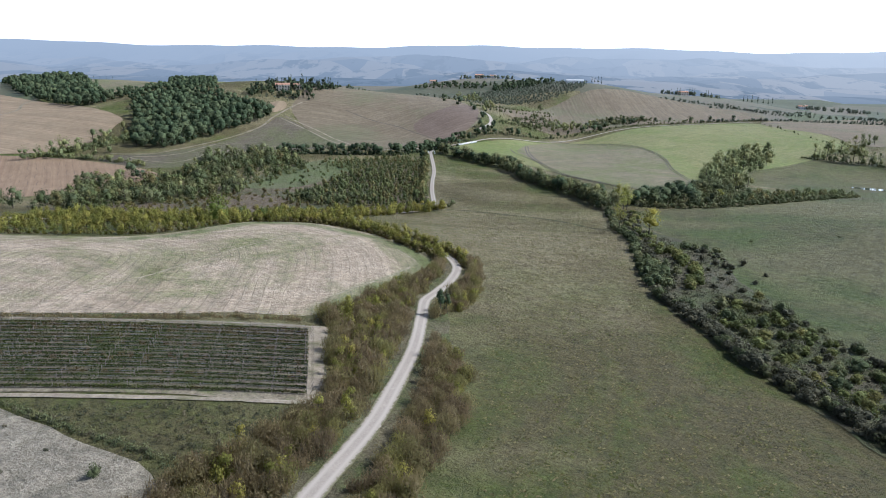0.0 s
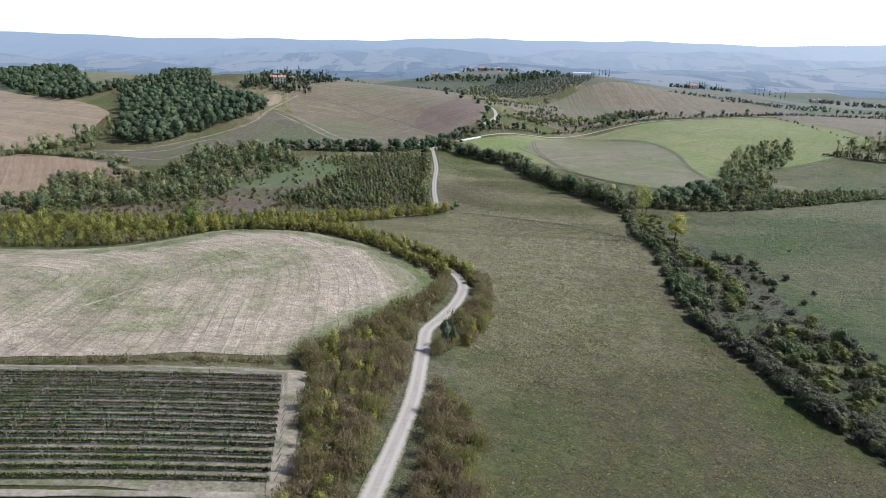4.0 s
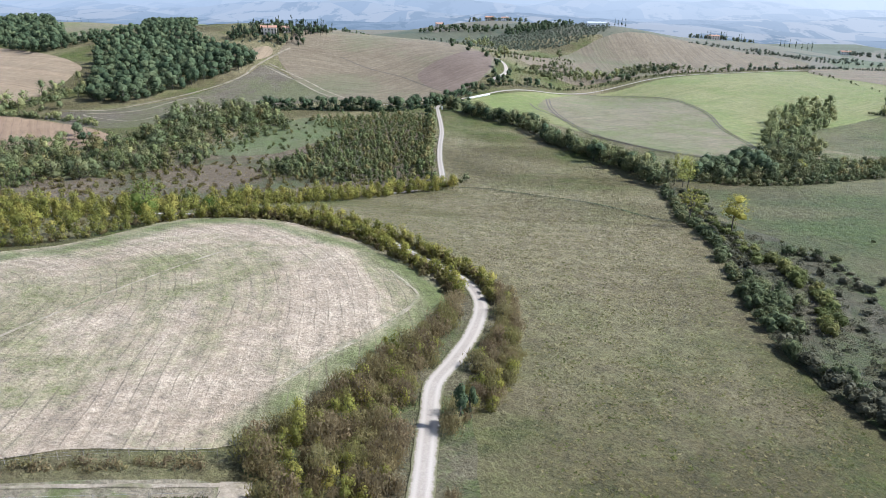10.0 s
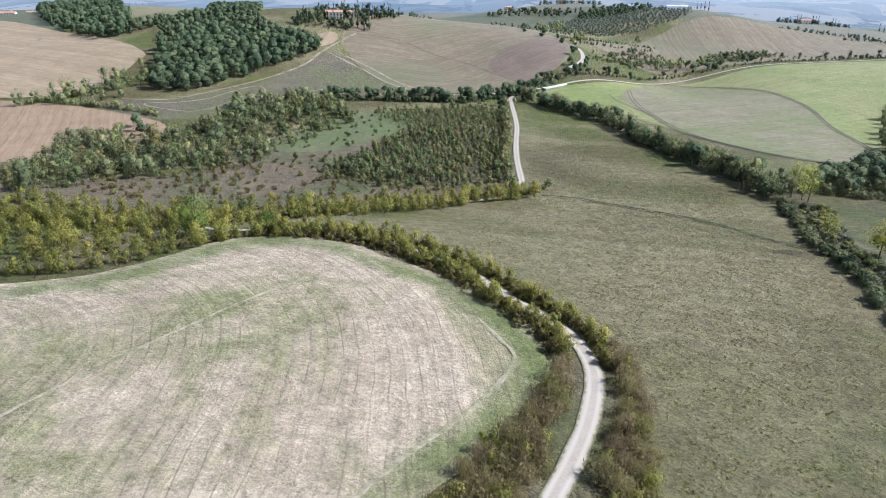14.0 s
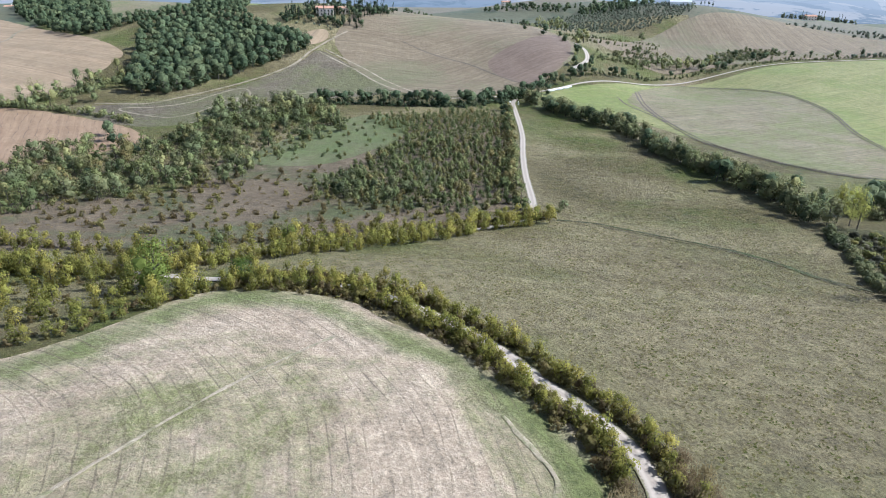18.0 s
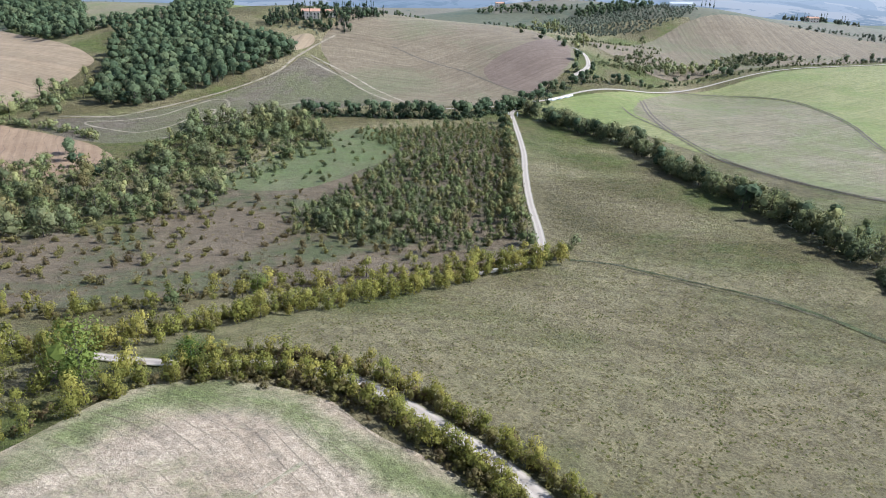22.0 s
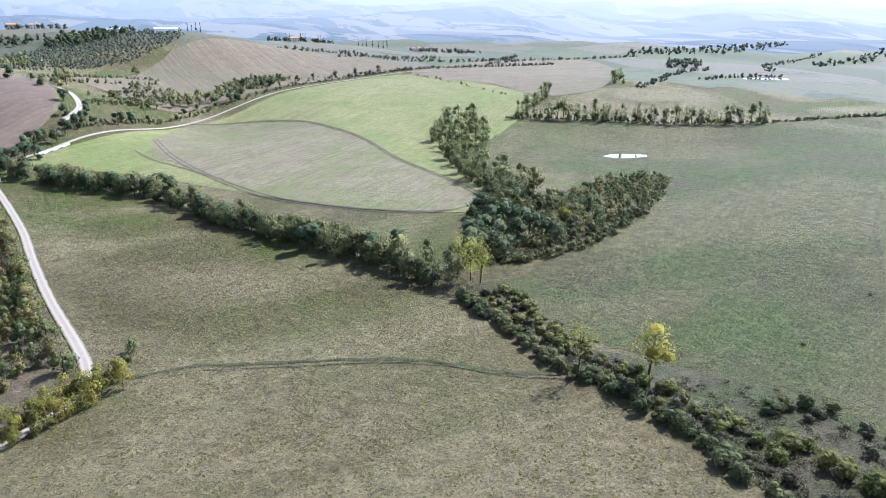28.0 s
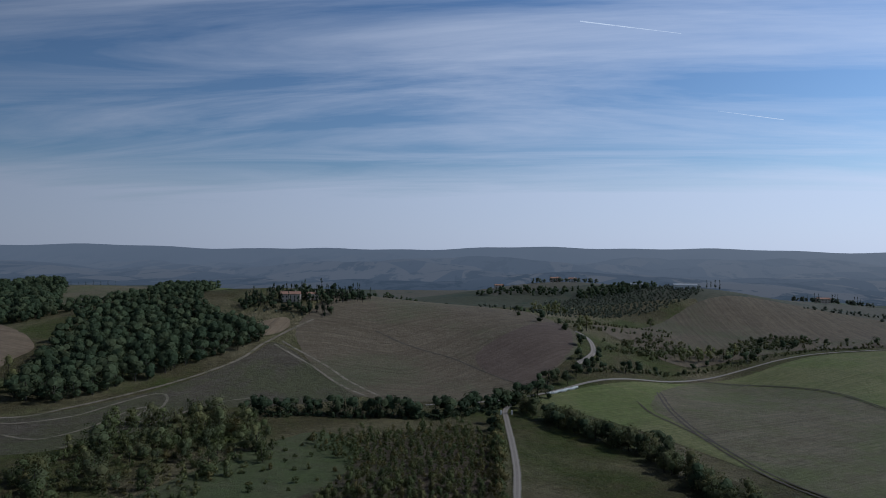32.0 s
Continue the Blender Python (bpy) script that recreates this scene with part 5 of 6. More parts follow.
grove(K_OAK, np.concatenate([[(41, 582), (44, 577)], along(CREEK[1:6], 14, rng, 8, -4)]), 0.85, 1.15, "round dark oak rising from the creek hedge", "trees along the upper creek")
K_LIME = Kind("lime_poplar", L_PALE, 23, 2, 13.0, 3.2, 0.5, 900, 20, 0.12, 0.18, 0.7, 7, sprig=(0.12, 0.8), core=0.4)
grove(K_LIME, [(97, 403), (94, 406), (98, 399)], 1.1, 1.35, "tall yellow green poplar in the creek hedge", "yellow poplars by the creek")
K_BARE = Kind("half_bare_tree", L_YELLOW, 24, 1, 11.0, 3.0, 0.42, 460, 12, 0.4, 0.16, 0.9, 12, sprig=(0.1, 0.6), core=0.25)
K_BARE.tree(81, 337, 1.4, 0.6, "half bare tree with yellow leaves by the creek", "yellow poplars by the creek")
K_YELLOW.tree(93, 327, 1.4, 2.0, "bright yellow autumn tree by the creek", "yellow poplars by the creek", k=2, flat=1.4)
BANK = [(82, 388), (78, 352), (80, 318), (76, 292), (75, 278), (69, 250), (69, 231), (73, 216), (75.5, 199), (77.5, 187), (79.5, 175), (83, 165), (89, 150), (96, 128), (106, 95), (118, 52)]
BANK_RIGHT_EDGE = [(106, 241), (112, 218), (119, 195), (126, 168), (135, 140), (146, 100), (160, 60)]
S_MOUND = bush_kind(L_CREEK, 34, 7, 2.4, 2.2, 0.5, 400, 12, (0.06, 0.7, 0.85, 0.62), dense=6, core=0.7)
hedge = np.concatenate([along(BANK[6:], 2.3, rng, 2.6, -3.2), along(BANK[7:], 2.9, rng, 2.4, -6.2)])
pick = rng.random(len(hedge))
shrubs("hedge_shrub", L_GREY, S_MOUND, hedge[pick < 0.72], 1.0, 1.5, "grey brown rounded shrub in the dense creek hedge", "shrubs of the creek hedge", 2.4, 2.2)
shrubs("hedge_shrub", L_CREEK, S_MOUND, hedge[pick >= 0.72], 1.0, 1.4, "dark green rounded shrub in the dense creek hedge", "shrubs of the creek hedge", 2.4, 2.2)
bed = fill([(x + 10, y) for x, y in BANK[7:]] + BANK_RIGHT_EDGE[::-1], 4.9, rng, 0.45)
pick = rng.random(len(bed)) + 0.012 * np.clip(bed[:, 0] - np.interp(bed[:, 1], [60, 165, 241], [150, 118, 95]), -20, 20)
far_bed = bed[:, 1] < 120
thicket("creek_bed_bushes", S_MOUND, L_CREEK, bed[far_bed], 0.7, 1.3, rng, "rounded bushes further down the creek bed", "bushes")
bed, pick = bed[~far_bed], pick[~far_bed]
shrubs("creek_shrub", L_LIME, S_MOUND, bed[pick < 0.36], 0.7, 1.25, "yellow green rounded bush over the creek bed", "bushes over the creek bed", 2.4, 2.2)
shrubs("creek_shrub", L_CREEK, S_MOUND, bed[(pick >= 0.36) & (pick < 0.62)], 0.8, 1.55, "large dark green dome of bramble in the creek bed", "bushes over the creek bed", 2.4, 2.2)
shrubs("creek_shrub", L_GREY, S_MOUND, bed[pick >= 0.62], 0.6, 1.2, "grey brown rounded bush over the creek bed", "bushes over the creek bed", 2.4, 2.2)
# the thick clump where the creek bends
shrubs("creek_shrub", L_CREEK, S_MOUND, fill([(72, 240), (79, 238), (82, 262), (80, 280), (76, 277)], 3.4, rng), 1.0, 1.7, "tall dark green shrub at the creek's bend", "shrubs at the creek's bend", 2.4, 2.2)
shrubs("creek_shrub", L_LIME, S_MOUND, along([(96, 296), (95, 280), (94, 264), (91, 250), (88, 240)], 2.6, rng, 4), 0.9, 1.5, "olive yellow shrub at the creek's bend", "shrubs at the creek's bend", 2.4, 2.2)
grove(K_CREEK, [(84, 263), (86, 256)], 0.65, 0.8, "dense dark green small tree at the creek's bend", "shrubs at the creek's bend", "tree")
shrubs("creek_shrub", L_GREY, S_MOUND, along([(81, 296), (84, 280), (83, 244), (78, 236)], 3.6, rng, 3), 0.5, 0.85, "low grey bramble mound in the creek", "shrubs in the creek", 2.4, 2.2)
# the strip between the bend and the yellow trees, and on to the big trees
shrubs("creek_shrub", L_CREEK, S_MOUND, along(BANK[1:5], 2.6, rng, 2.5, -3), 0.8, 1.3, "dark green shrub along the creek bank", "shrubs in the creek", 2.4, 2.2)
shrubs("creek_shrub", L_LIME, S_MOUND, along([(88, 352), (92, 330), (91, 312), (92, 296)], 3.2, rng, 4), 0.6, 1.15, "olive shrub along the creek bank", "shrubs in the creek", 2.4, 2.2)
shrubs("creek_shrub", L_CREEK, S_MOUND, along([(84, 392), (83, 376), (82, 356)], 2.2, rng, 3, -2), 0.8, 1.4, "dark green shrub along the creek bank", "shrubs in the creek", 2.4, 2.2)
shrubs("creek_shrub", L_LIME, S_MOUND, along([(100, 388), (96, 370), (92, 352)], 2.8, rng, 4), 0.6, 1.1, "olive shrub along the creek bank", "shrubs in the creek", 2.4, 2.2)
thicket("creek_strip_bushes", S_MOUND, L_GREY, np.concatenate([fill([(83, 392), (82, 352), (84, 318), (80, 292), (92, 290), (95, 318), (94, 352), (101, 390)], 4.2, rng), along([(104, 300), (112, 290), (110, 275)], 3, rng, 6)]), 0.4, 0.85, rng, "low grey brambles filling the creek strip", "brambles", flat=1.3)
thicket("creek_strip_olive", S_MOUND, L_LIME, fill([(84, 392), (84, 352), (85, 318), (82, 292), (93, 290), (95, 318), (94, 352), (101, 390)], 6.5, rng), 0.5, 0.95, rng, "low olive bushes in the creek strip", "bushes", flat=1.2)
shrubs("creek_shrub", L_CREEK, S_MOUND, [(103, 304), (107, 303), (111, 301), (114, 297)], 1.0, 1.3, "dark shrub beyond the creek bed", "shrubs in the creek", 2.4, 2.2)
shrubs("creek_shrub", L_GREY, S_MOUND, [(105, 241), (113, 251), (108, 263), (118, 277), (101, 267), (102, 255), (98, 276), (111, 271), (104, 284), (121, 262), (96, 244)], 0.5, 0.9, "low grey bush on the brown creek bed", "shrubs in the creek", 2.4, 2.2)
thicket("creek_brambles", S_LOW, L_GREY, np.concatenate([thin(fill([(x + 4, y) for x, y in BANK[1:]] + BANK_RIGHT_EDGE[::-1] + [(112, 300)], 2.7, rng), 900), along(BANK[1:7], 0.8, rng, 7, -7)]), 0.6, 1.4, rng, "grey brambles and dead stalks in the creek bed", "brambles", flat=1.5)
SPUR_LOW = [(108, 414), (125, 406), (150, 406), (172, 413), (205, 428), (240, 452), (262, 468)]
SPUR = [(104, 416), (125, 408), (150, 408), (172, 414), (205, 430), (240, 454), (266, 474), (250, 486), (229, 482), (200, 470), (175, 470), (160, 478), (140, 466), (118, 440)]
side = fill(SPUR, 6.6, rng)
pick = rng.random(len(side))
grove(K_CREEK, side[(pick < 0.5) & (side[:, 0] <= 185)], 0.7, 1.25, "dark green tree in the side hedge", "trees of the side hedge")
grove(K_MIXED, side[((pick >= 0.5) & (side[:, 0] > 150)) | (side[:, 0] > 185)], 0.5, 0.9, "russet and olive tree in the side hedge", "trees of the side hedge")
grove(K_OAK, side[(pick >= 0.5) & (side[:, 0] <= 150)], 0.9, 1.3, "tall dark tree in the side hedge", "trees of the side hedge")
thicket("side_hedge_shrubs", S_SCRUB, L_CREEK, np.concatenate([along(SPUR_LOW, 1.6, rng, 5), fill(SPUR, 6, rng)]), 0.8, 1.6, rng, "dark shrubs edging the side hedge", "undergrowth")
grove(K_CREEK, fill([(150, 466), (176, 470), (194, 490), (196, 515), (172, 500)], 6.5, rng), 0.9, 1.5, "dark green tree in the side hedge", "trees of the side hedge")
grove(K_YELLOW, [(160, 430)], 0.75, 0.8, "yellow tree in the side hedge", "yellow poplars by the creek")
POPLAR_STAND = [(170, 484), (205, 498), (226, 560), (262, 618), (302, 678), (272, 702), (235, 652), (200, 592), (184, 540)]
POPLARS = [(172, 487), (185, 500), (182, 525), (192, 545), (198, 562), (215, 590), (238, 622), (262, 655), (285, 672), (250, 660), (228, 634), (205, 582), (200, 520), (210, 555), (222, 600), (190, 485), (243, 640), (272, 685)]
grove(K_POPLAR, POPLARS[::2], 0.95, 1.3, "tall pale green poplar beside the crop field", "poplars beside the crop field", flat=1.5)
grove(K_WILLOW, np.concatenate([POPLARS[1::2], fill(POPLAR_STAND, 13, rng)]), 0.9, 1.45, "pale grey green willow beside the crop field", "poplars beside the crop field")
thicket("poplar_shrubs", S_SCRUB, L_CREEK, along([(168, 484), (190, 540), (215, 600), (250, 650), (285, 690)], 1.6, rng, 14, 6), 0.8, 1.8, rng, "dark shrubs under the poplars", "undergrowth")
grove(K_POPLAR, along([(330, 674), (380, 638), (420, 602), (440, 580), (470, 553)], 4.2, rng, 6), 0.7, 1.3, "thin poplar in a field boundary row", "poplars in the boundary row", flat=1.1)
thicket("boundary_shrubs", S_FAR, L_CREEK, along([(320, 676), (380, 638), (440, 580), (500, 540), (600, 515)], 1.8, rng, 6), 0.25, 0.55, rng, "dark shrubs along the field boundary", "undergrowth")
S_DOT = bush_kind(L_CREEK, 9, 3, 0.9, 1.0, 0.4, 110, 5, (0.1, 0.8))
shrubs("bush", L_CREEK, S_DOT, np.concatenate([[(150, 373), (157, 371), (144, 389), (108, 312), (112, 308), (106, 316), (118, 300), (34, 382)], thin(fill([(120, 350), (200, 350), (260, 300), (200, 180), (130, 200)], 14, rng), 6)]), 0.4, 1.0, "small dark bush on the green pasture", "bushes on the pasture", 0.9, 1.0)
S_LONE = bush_kind(L_CREEK, 10, 1, 3.0, 1.7, 0.4, 900, 9, (0.09, 0.6))
shrubs("bush", L_CREEK, S_LONE, [(-42, 89)], 0.8, 0.85, "lone dark round bush on the dry bank", "bushes on the dry bank", 3.0, 1.7)
shrubs("bush", L_BRAMBLE, S_DOT, [(-52, 94), (-38, 94), (-55, 88), (-62, 100), (-46, 99), (-70, 92)], 0.4, 0.8, "small grey weed clump on the dry bank", "bushes on the dry bank", 0.9, 1.0)
thicket("ditch_hedge_vineyard", S_LOW, L_CREEK, along([(-95, 112), (-70, 107), (-52, 101), (-38, 96), (-28, 90)], 0.8, rng, 2.0), 0.6, 1.3, rng, "dark ditch bushes below the vineyard", "undergrowth")
thicket("field_margin_bushes", S_LOW, L_TWIG, along([(-32, 166.5), (-43, 164), (-58, 158.5), (-70, 154), (-92, 147), (-130, 135.5)], 0.7, rng, 2.4), 0.5, 1.5, rng, "dry twigs along the top of the vineyard", "undergrowth")

# ---- along the far road and on the hills ----
grove(K_OAK, [(-4, 694), (2, 702), (8, 697), (14, 712), (22, 722), (-10, 688), (26, 735), (30, 748)], 0.8, 1.2, "dark round oak beside the country road", "trees along the country road")
grove(K_OAK, [(48, 742), (58, 752), (72, 768), (98, 800), (108, 818), (120, 828), (138, 836), (152, 842), (160, 846), (34, 770), (12, 810)], 0.6, 1.15, "dark green tree beside the country road", "trees along the country road")
thicket("roadside_far", S_FAR, L_CREEK, np.concatenate([along([(30, 724), (75, 766), (112, 806), (170, 846), (225, 882), (310, 915), (392, 955)], 2.6, rng, 5, -4), along([(372, 918), (372, 830), (376, 750)], 9, rng, 4)]), 0.2, 0.5, rng, "scrub along the country road", "undergrowth")
WOOD_HILL = [(-190, 726), (-215, 745), (-255, 768), (-300, 860), (-335, 960), (-380, 1010), (-400, 960), (-345, 830), (-330, 745), (-318, 690), (-300, 640), (-275, 592), (-248, 588), (-233, 622), (-219, 662), (-203, 700)]
pts = fill(WOOD_HILL, 7.6, rng)
front = line_distance([(-262, 588), (-240, 600), (-232, 639), (-214, 675), (-196, 727), (-190, 726)], pts[:, 0], pts[:, 1]) < 26
grove(K_OAK, thin(pts[front], 110), 1.15, 1.6, "dark oak at the edge of the hill wood", "oaks of the hill wood")
back = pts[~front]
low_wood = back[:, 1] < 780
thicket("hill_wood", S_TREE, L_OAK, back[low_wood], 1.15, 1.65, rng, "dense dark green oak wood on the hill", "wood")
thicket("hill_wood_crest", S_TREE, L_OAK, back[~low_wood], 0.8, 1.25, rng, "dense dark green oak wood over the crest", "wood")
WOOD_LINK = [(-330, 700), (-345, 735), (-372, 775), (-395, 785), (-400, 805), (-370, 830), (-345, 860), (-330, 840), (-335, 760)]
thicket("linking_wood", S_TREE, L_OAK, fill(WOOD_LINK, 8.5, rng), 0.8, 1.3, rng, "dark oaks linking the two hill woods", "wood")
FAR_WOOD = [(-393, 735), (-420, 745), (-560, 880), (-700, 1060), (-620, 1100), (-520, 980), (-450, 870), (-400, 790), (-370, 765)]
thicket("far_wood", S_FAR, L_OAK, fill(FAR_WOOD, 9, rng), 1.0, 1.9, rng, "dark oak wood beyond the tan field", "wood")
OLIVES = [(10, 1020), (60, 1000), (120, 1040), (180, 1100), (190, 1160), (120, 1160), (60, 1130), (0, 1110)]
thicket("olive_grove", S_FAR_SMALL, L_OLIVE_HAZED, fill(OLIVES, 6.5, rng, 0.25), 0.9, 1.5, rng, "grey green olive grove on the slope", "grove")
thicket("olive_hill_wood", S_FAR, L_OAK, np.concatenate([fill([(40, 1120), (100, 1130), (150, 1165), (110, 1195), (40, 1170)], 8, rng), fill([(-100, 1195), (-20, 1170), (30, 1150), (40, 1190), (-60, 1235)], 11, rng)]), 0.8, 1.4, rng, "dark wood crowning the olive hill", "wood")
thicket("valley_scrub", S_FAR, L_CREEK, np.concatenate([along([(14, 867), (43, 917), (76, 943), (114, 940)], 3.0, rng, 3), along([(20, 850), (60, 892), (112, 918)], 4, rng, 5), along([(150, 868), (181, 880), (223, 907), (300, 930)], 3.5, rng, 18), along([(43, 806), (68, 851), (93, 867)], 6, rng, 16)]), 0.25, 0.6, rng, "hedge lines and scrub in the side valley", "undergrowth")
grove(K_OAK, [(21, 773), (19, 744), (24, 822), (14, 722), (-25, 866), (-7, 836), (7, 831), (160, 848), (196, 888), (205, 893), (240, 915), (33, 734), (146, 858)], 0.7, 1.15, "dark green tree in the side valley", "trees in the side valley")
grove(K_WILLOW, [(98, 838), (104, 846), (110, 840), (118, 848), (126, 852), (133, 850), (-5, 1060), (2, 1040), (8, 1015), (24, 830), (100, 962), (22, 815)], 0.8, 1.2, "pale grey green poplar in the side valley", "poplars in the side valley")
# distant haze is painted into these hedges by the greyed olive colour
thicket("far_hedges", S_FAR, L_OLIVE_HAZED, np.concatenate([along([(290, 1100), (390, 1108), (450, 1050), (585, 1060), (690, 1135)], 4.5, rng, 8), along([(520, 725), (560, 745), (720, 836), (780, 845)], 5, rng, 10), along([(660, 760), (720, 765), (790, 745)], 5, rng, 8), along([(850, 800), (1000, 900), (1300, 1000)], 7, rng, 14)]), 0.4, 0.9, rng, "far hedges between the fields, leaf colour greyed for haze", "hedges")
grove(K_WILLOW, [(116, 838), (121, 846), (126, 842), (130, 858), (137, 846), (143, 852), (112, 852), (104, 832), (88, 822), (82, 815), (76, 808), (150, 862), (12, 1050), (-4, 1030), (4, 1026), (-10, 1045), (15, 1030), (-2, 1012), (10, 1002), (20, 1000), (30, 842), (26, 852)], 0.85, 1.35, "pale grey green poplar in the side valley", "poplars in the side valley")
thicket("hillside_scrub", S_SCRUB, L_CREEK, np.concatenate([fill([(150, 862), (190, 892), (240, 925), (225, 950), (180, 930), (150, 895)], 5.5, rng), fill([(60, 800), (96, 846), (118, 880), (90, 900), (60, 860)], 7, rng), along([(40, 782), (70, 820), (100, 850), (130, 866)], 2.5, rng, 8)]), 0.8, 2.0, rng, "scrub on the foot of the barn hill", "undergrowth")
grove(K_OAK, [(170, 868), (182, 900), (212, 905), (228, 930), (262, 925), (290, 935), (318, 945), (352, 955), (205, 935), (160, 885)], 0.6, 1.1, "dark green tree on the foot of the barn hill", "trees in the side valley")
# same haze-greyed leaf colour on the far slopes
thicket("slope_hedges", S_FAR, L_OLIVE_HAZED, np.concatenate([along([(360, 1075), (400, 1090), (450, 1085), (520, 1100)], 3.5, rng, 14), along([(-60, 905), (-20, 930), (10, 960), (40, 985)], 4.0, rng, 5), along([(300, 915), (400, 952), (520, 968), (640, 985)], 3.0, rng, 6, -6), along([(540, 1010), (640, 1060), (760, 1060), (900, 1080)], 4, rng, 10)]), 0.35, 0.8, rng, "hedges and small trees across the far slopes", "hedges")
grove(K_POPLAR, [(520, 758), (527, 765), (535, 772), (543, 778), (531, 756), (549, 789), (556, 785), (420, 742), (410, 735), (402, 728), (396, 720), (385, 712), (374, 704), (364, 696), (352, 690), (346, 684)], 0.75, 1.2, "thin pale poplar beyond the pond", "poplars beyond the pond", flat=1.3)
# valley woods also take the leaf colour greyed for haze
thicket("far_valley_woods", S_FAR, L_OLIVE_HAZED, np.concatenate([fill([(740, 880), (790, 870), (850, 910), (900, 960), (860, 980), (790, 930)], 13, rng), fill([(900, 1100), (1150, 1090), (1400, 1130), (1500, 1200), (1200, 1180), (950, 1160)], 20, rng), fill([(1050, 860), (1300, 880), (1500, 950), (1300, 930), (1100, 900)], 20, rng)]), 0.8, 1.5, rng, "far woods on the valley floor", "wood")
grove(K_PINE, [(-222, 806), (-214, 815), (-205, 822), (-196, 828), (-178, 838), (-166, 846), (-232, 800)], 0.85, 1.1, "dark umbrella pine beside the farmhouse", "pines round the farmhouse")
grove(K_CYPRESS, [(-233, 786), (-229, 790), (-225, 794), (-221, 799), (-217, 797), (-201, 796), (-197, 794), (-193, 799), (-190, 803), (-186, 797), (-183, 792), (-178, 790), (-174, 792), (-171, 797), (-160, 840), (-155, 846), (-150, 851), (-168, 850), (-188, 812)], 0.8, 1.25, "slim dark cypress beside the farmhouse", "cypresses round the farmhouse")
FARM = fill([(-240, 797), (-216, 832), (-180, 852), (-150, 858), (-148, 836), (-172, 806), (-205, 792)], 6.0, rng)
FARM = FARM[line_distance([(-206, 803), (-190, 803)], FARM[:, 0], FARM[:, 1]) > 8]
FARM = np.concatenate([FARM, fill([(-240, 786), (-168, 779), (-164, 792), (-236, 798)], 5.5, rng)])
pick = rng.random(len(FARM))
grove(K_CYPRESS, FARM[pick < 0.5], 0.8, 1.35, "slim dark cypress beside the farmhouse", "cypresses round the farmhouse")
grove(K_OAK, FARM[pick > 0.68], 0.6, 1.0, "dark round tree beside the farmhouse", "trees round the farmhouse")
thicket("farm_trees", S_FAR, L_OAK, np.concatenate([fill([(-238, 798), (-215, 828), (-182, 848), (-152, 856), (-150, 840), (-175, 812), (-200, 812), (-222, 800)], 7.5, rng), fill([(-242, 784), (-228, 780), (-226, 794), (-240, 796)], 6, rng)]), 0.6, 1.0, rng, "dense dark trees round the farmhouse", "trees")
thicket("farm_olives", S_FAR_SMALL, L_OLIVE_HAZED, fill([(-225, 775), (-185, 772), (-180, 788), (-215, 795)], 7, rng, 0.2), 0.6, 0.9, rng, "small olive trees below the farmhouse", "grove")
thicket("crest_wood", S_FAR, L_OAK, along([(-172, 858), (-150, 880), (-130, 960), (-100, 1000)], 7, rng, 10), 0.5, 0.9, rng, "dark trees behind the brown crest", "wood")
grove(K_CYPRESS, [(352 + 9 * i + 4 * math.sin(i * 2.3), 1262 + 7 * math.sin(i * 1.7)) for i in range(9)] + [(470 + 8 * i, 1245 + 5 * math.sin(i)) for i in range(7)] + [(196 + 5 * i, 1150) for i in range(4)], 0.9, 1.4, "dark cypress on the far ridge", "cypresses on the ridge")
grove(K_CYPRESS, [(-700 + 9 * i, 1130 + 3 * i) for i in range(14)], 0.7, 0.95, "dark cypress in a far avenue", "cypresses in the avenue")
# ridge woods: haze painted in through the greyed leaf colour
thicket("ridge_woods", S_FAR, L_OLIVE_HAZED, np.concatenate([fill([(330, 1255), (430, 1250), (450, 1290), (340, 1300)], 11, rng), fill([(540, 1230), (640, 1200), (700, 1240), (600, 1280)], 12, rng), fill([(-20, 1300), (60, 1290), (90, 1330), (0, 1350)], 11, rng)]), 0.7, 1.2, rng, "woods on the far ridge, leaf colour greyed for haze", "wood")

# ---- vineyard ----
M_HOSE = plain("black_hose", (0.012, 0.012, 0.012), 0.6)

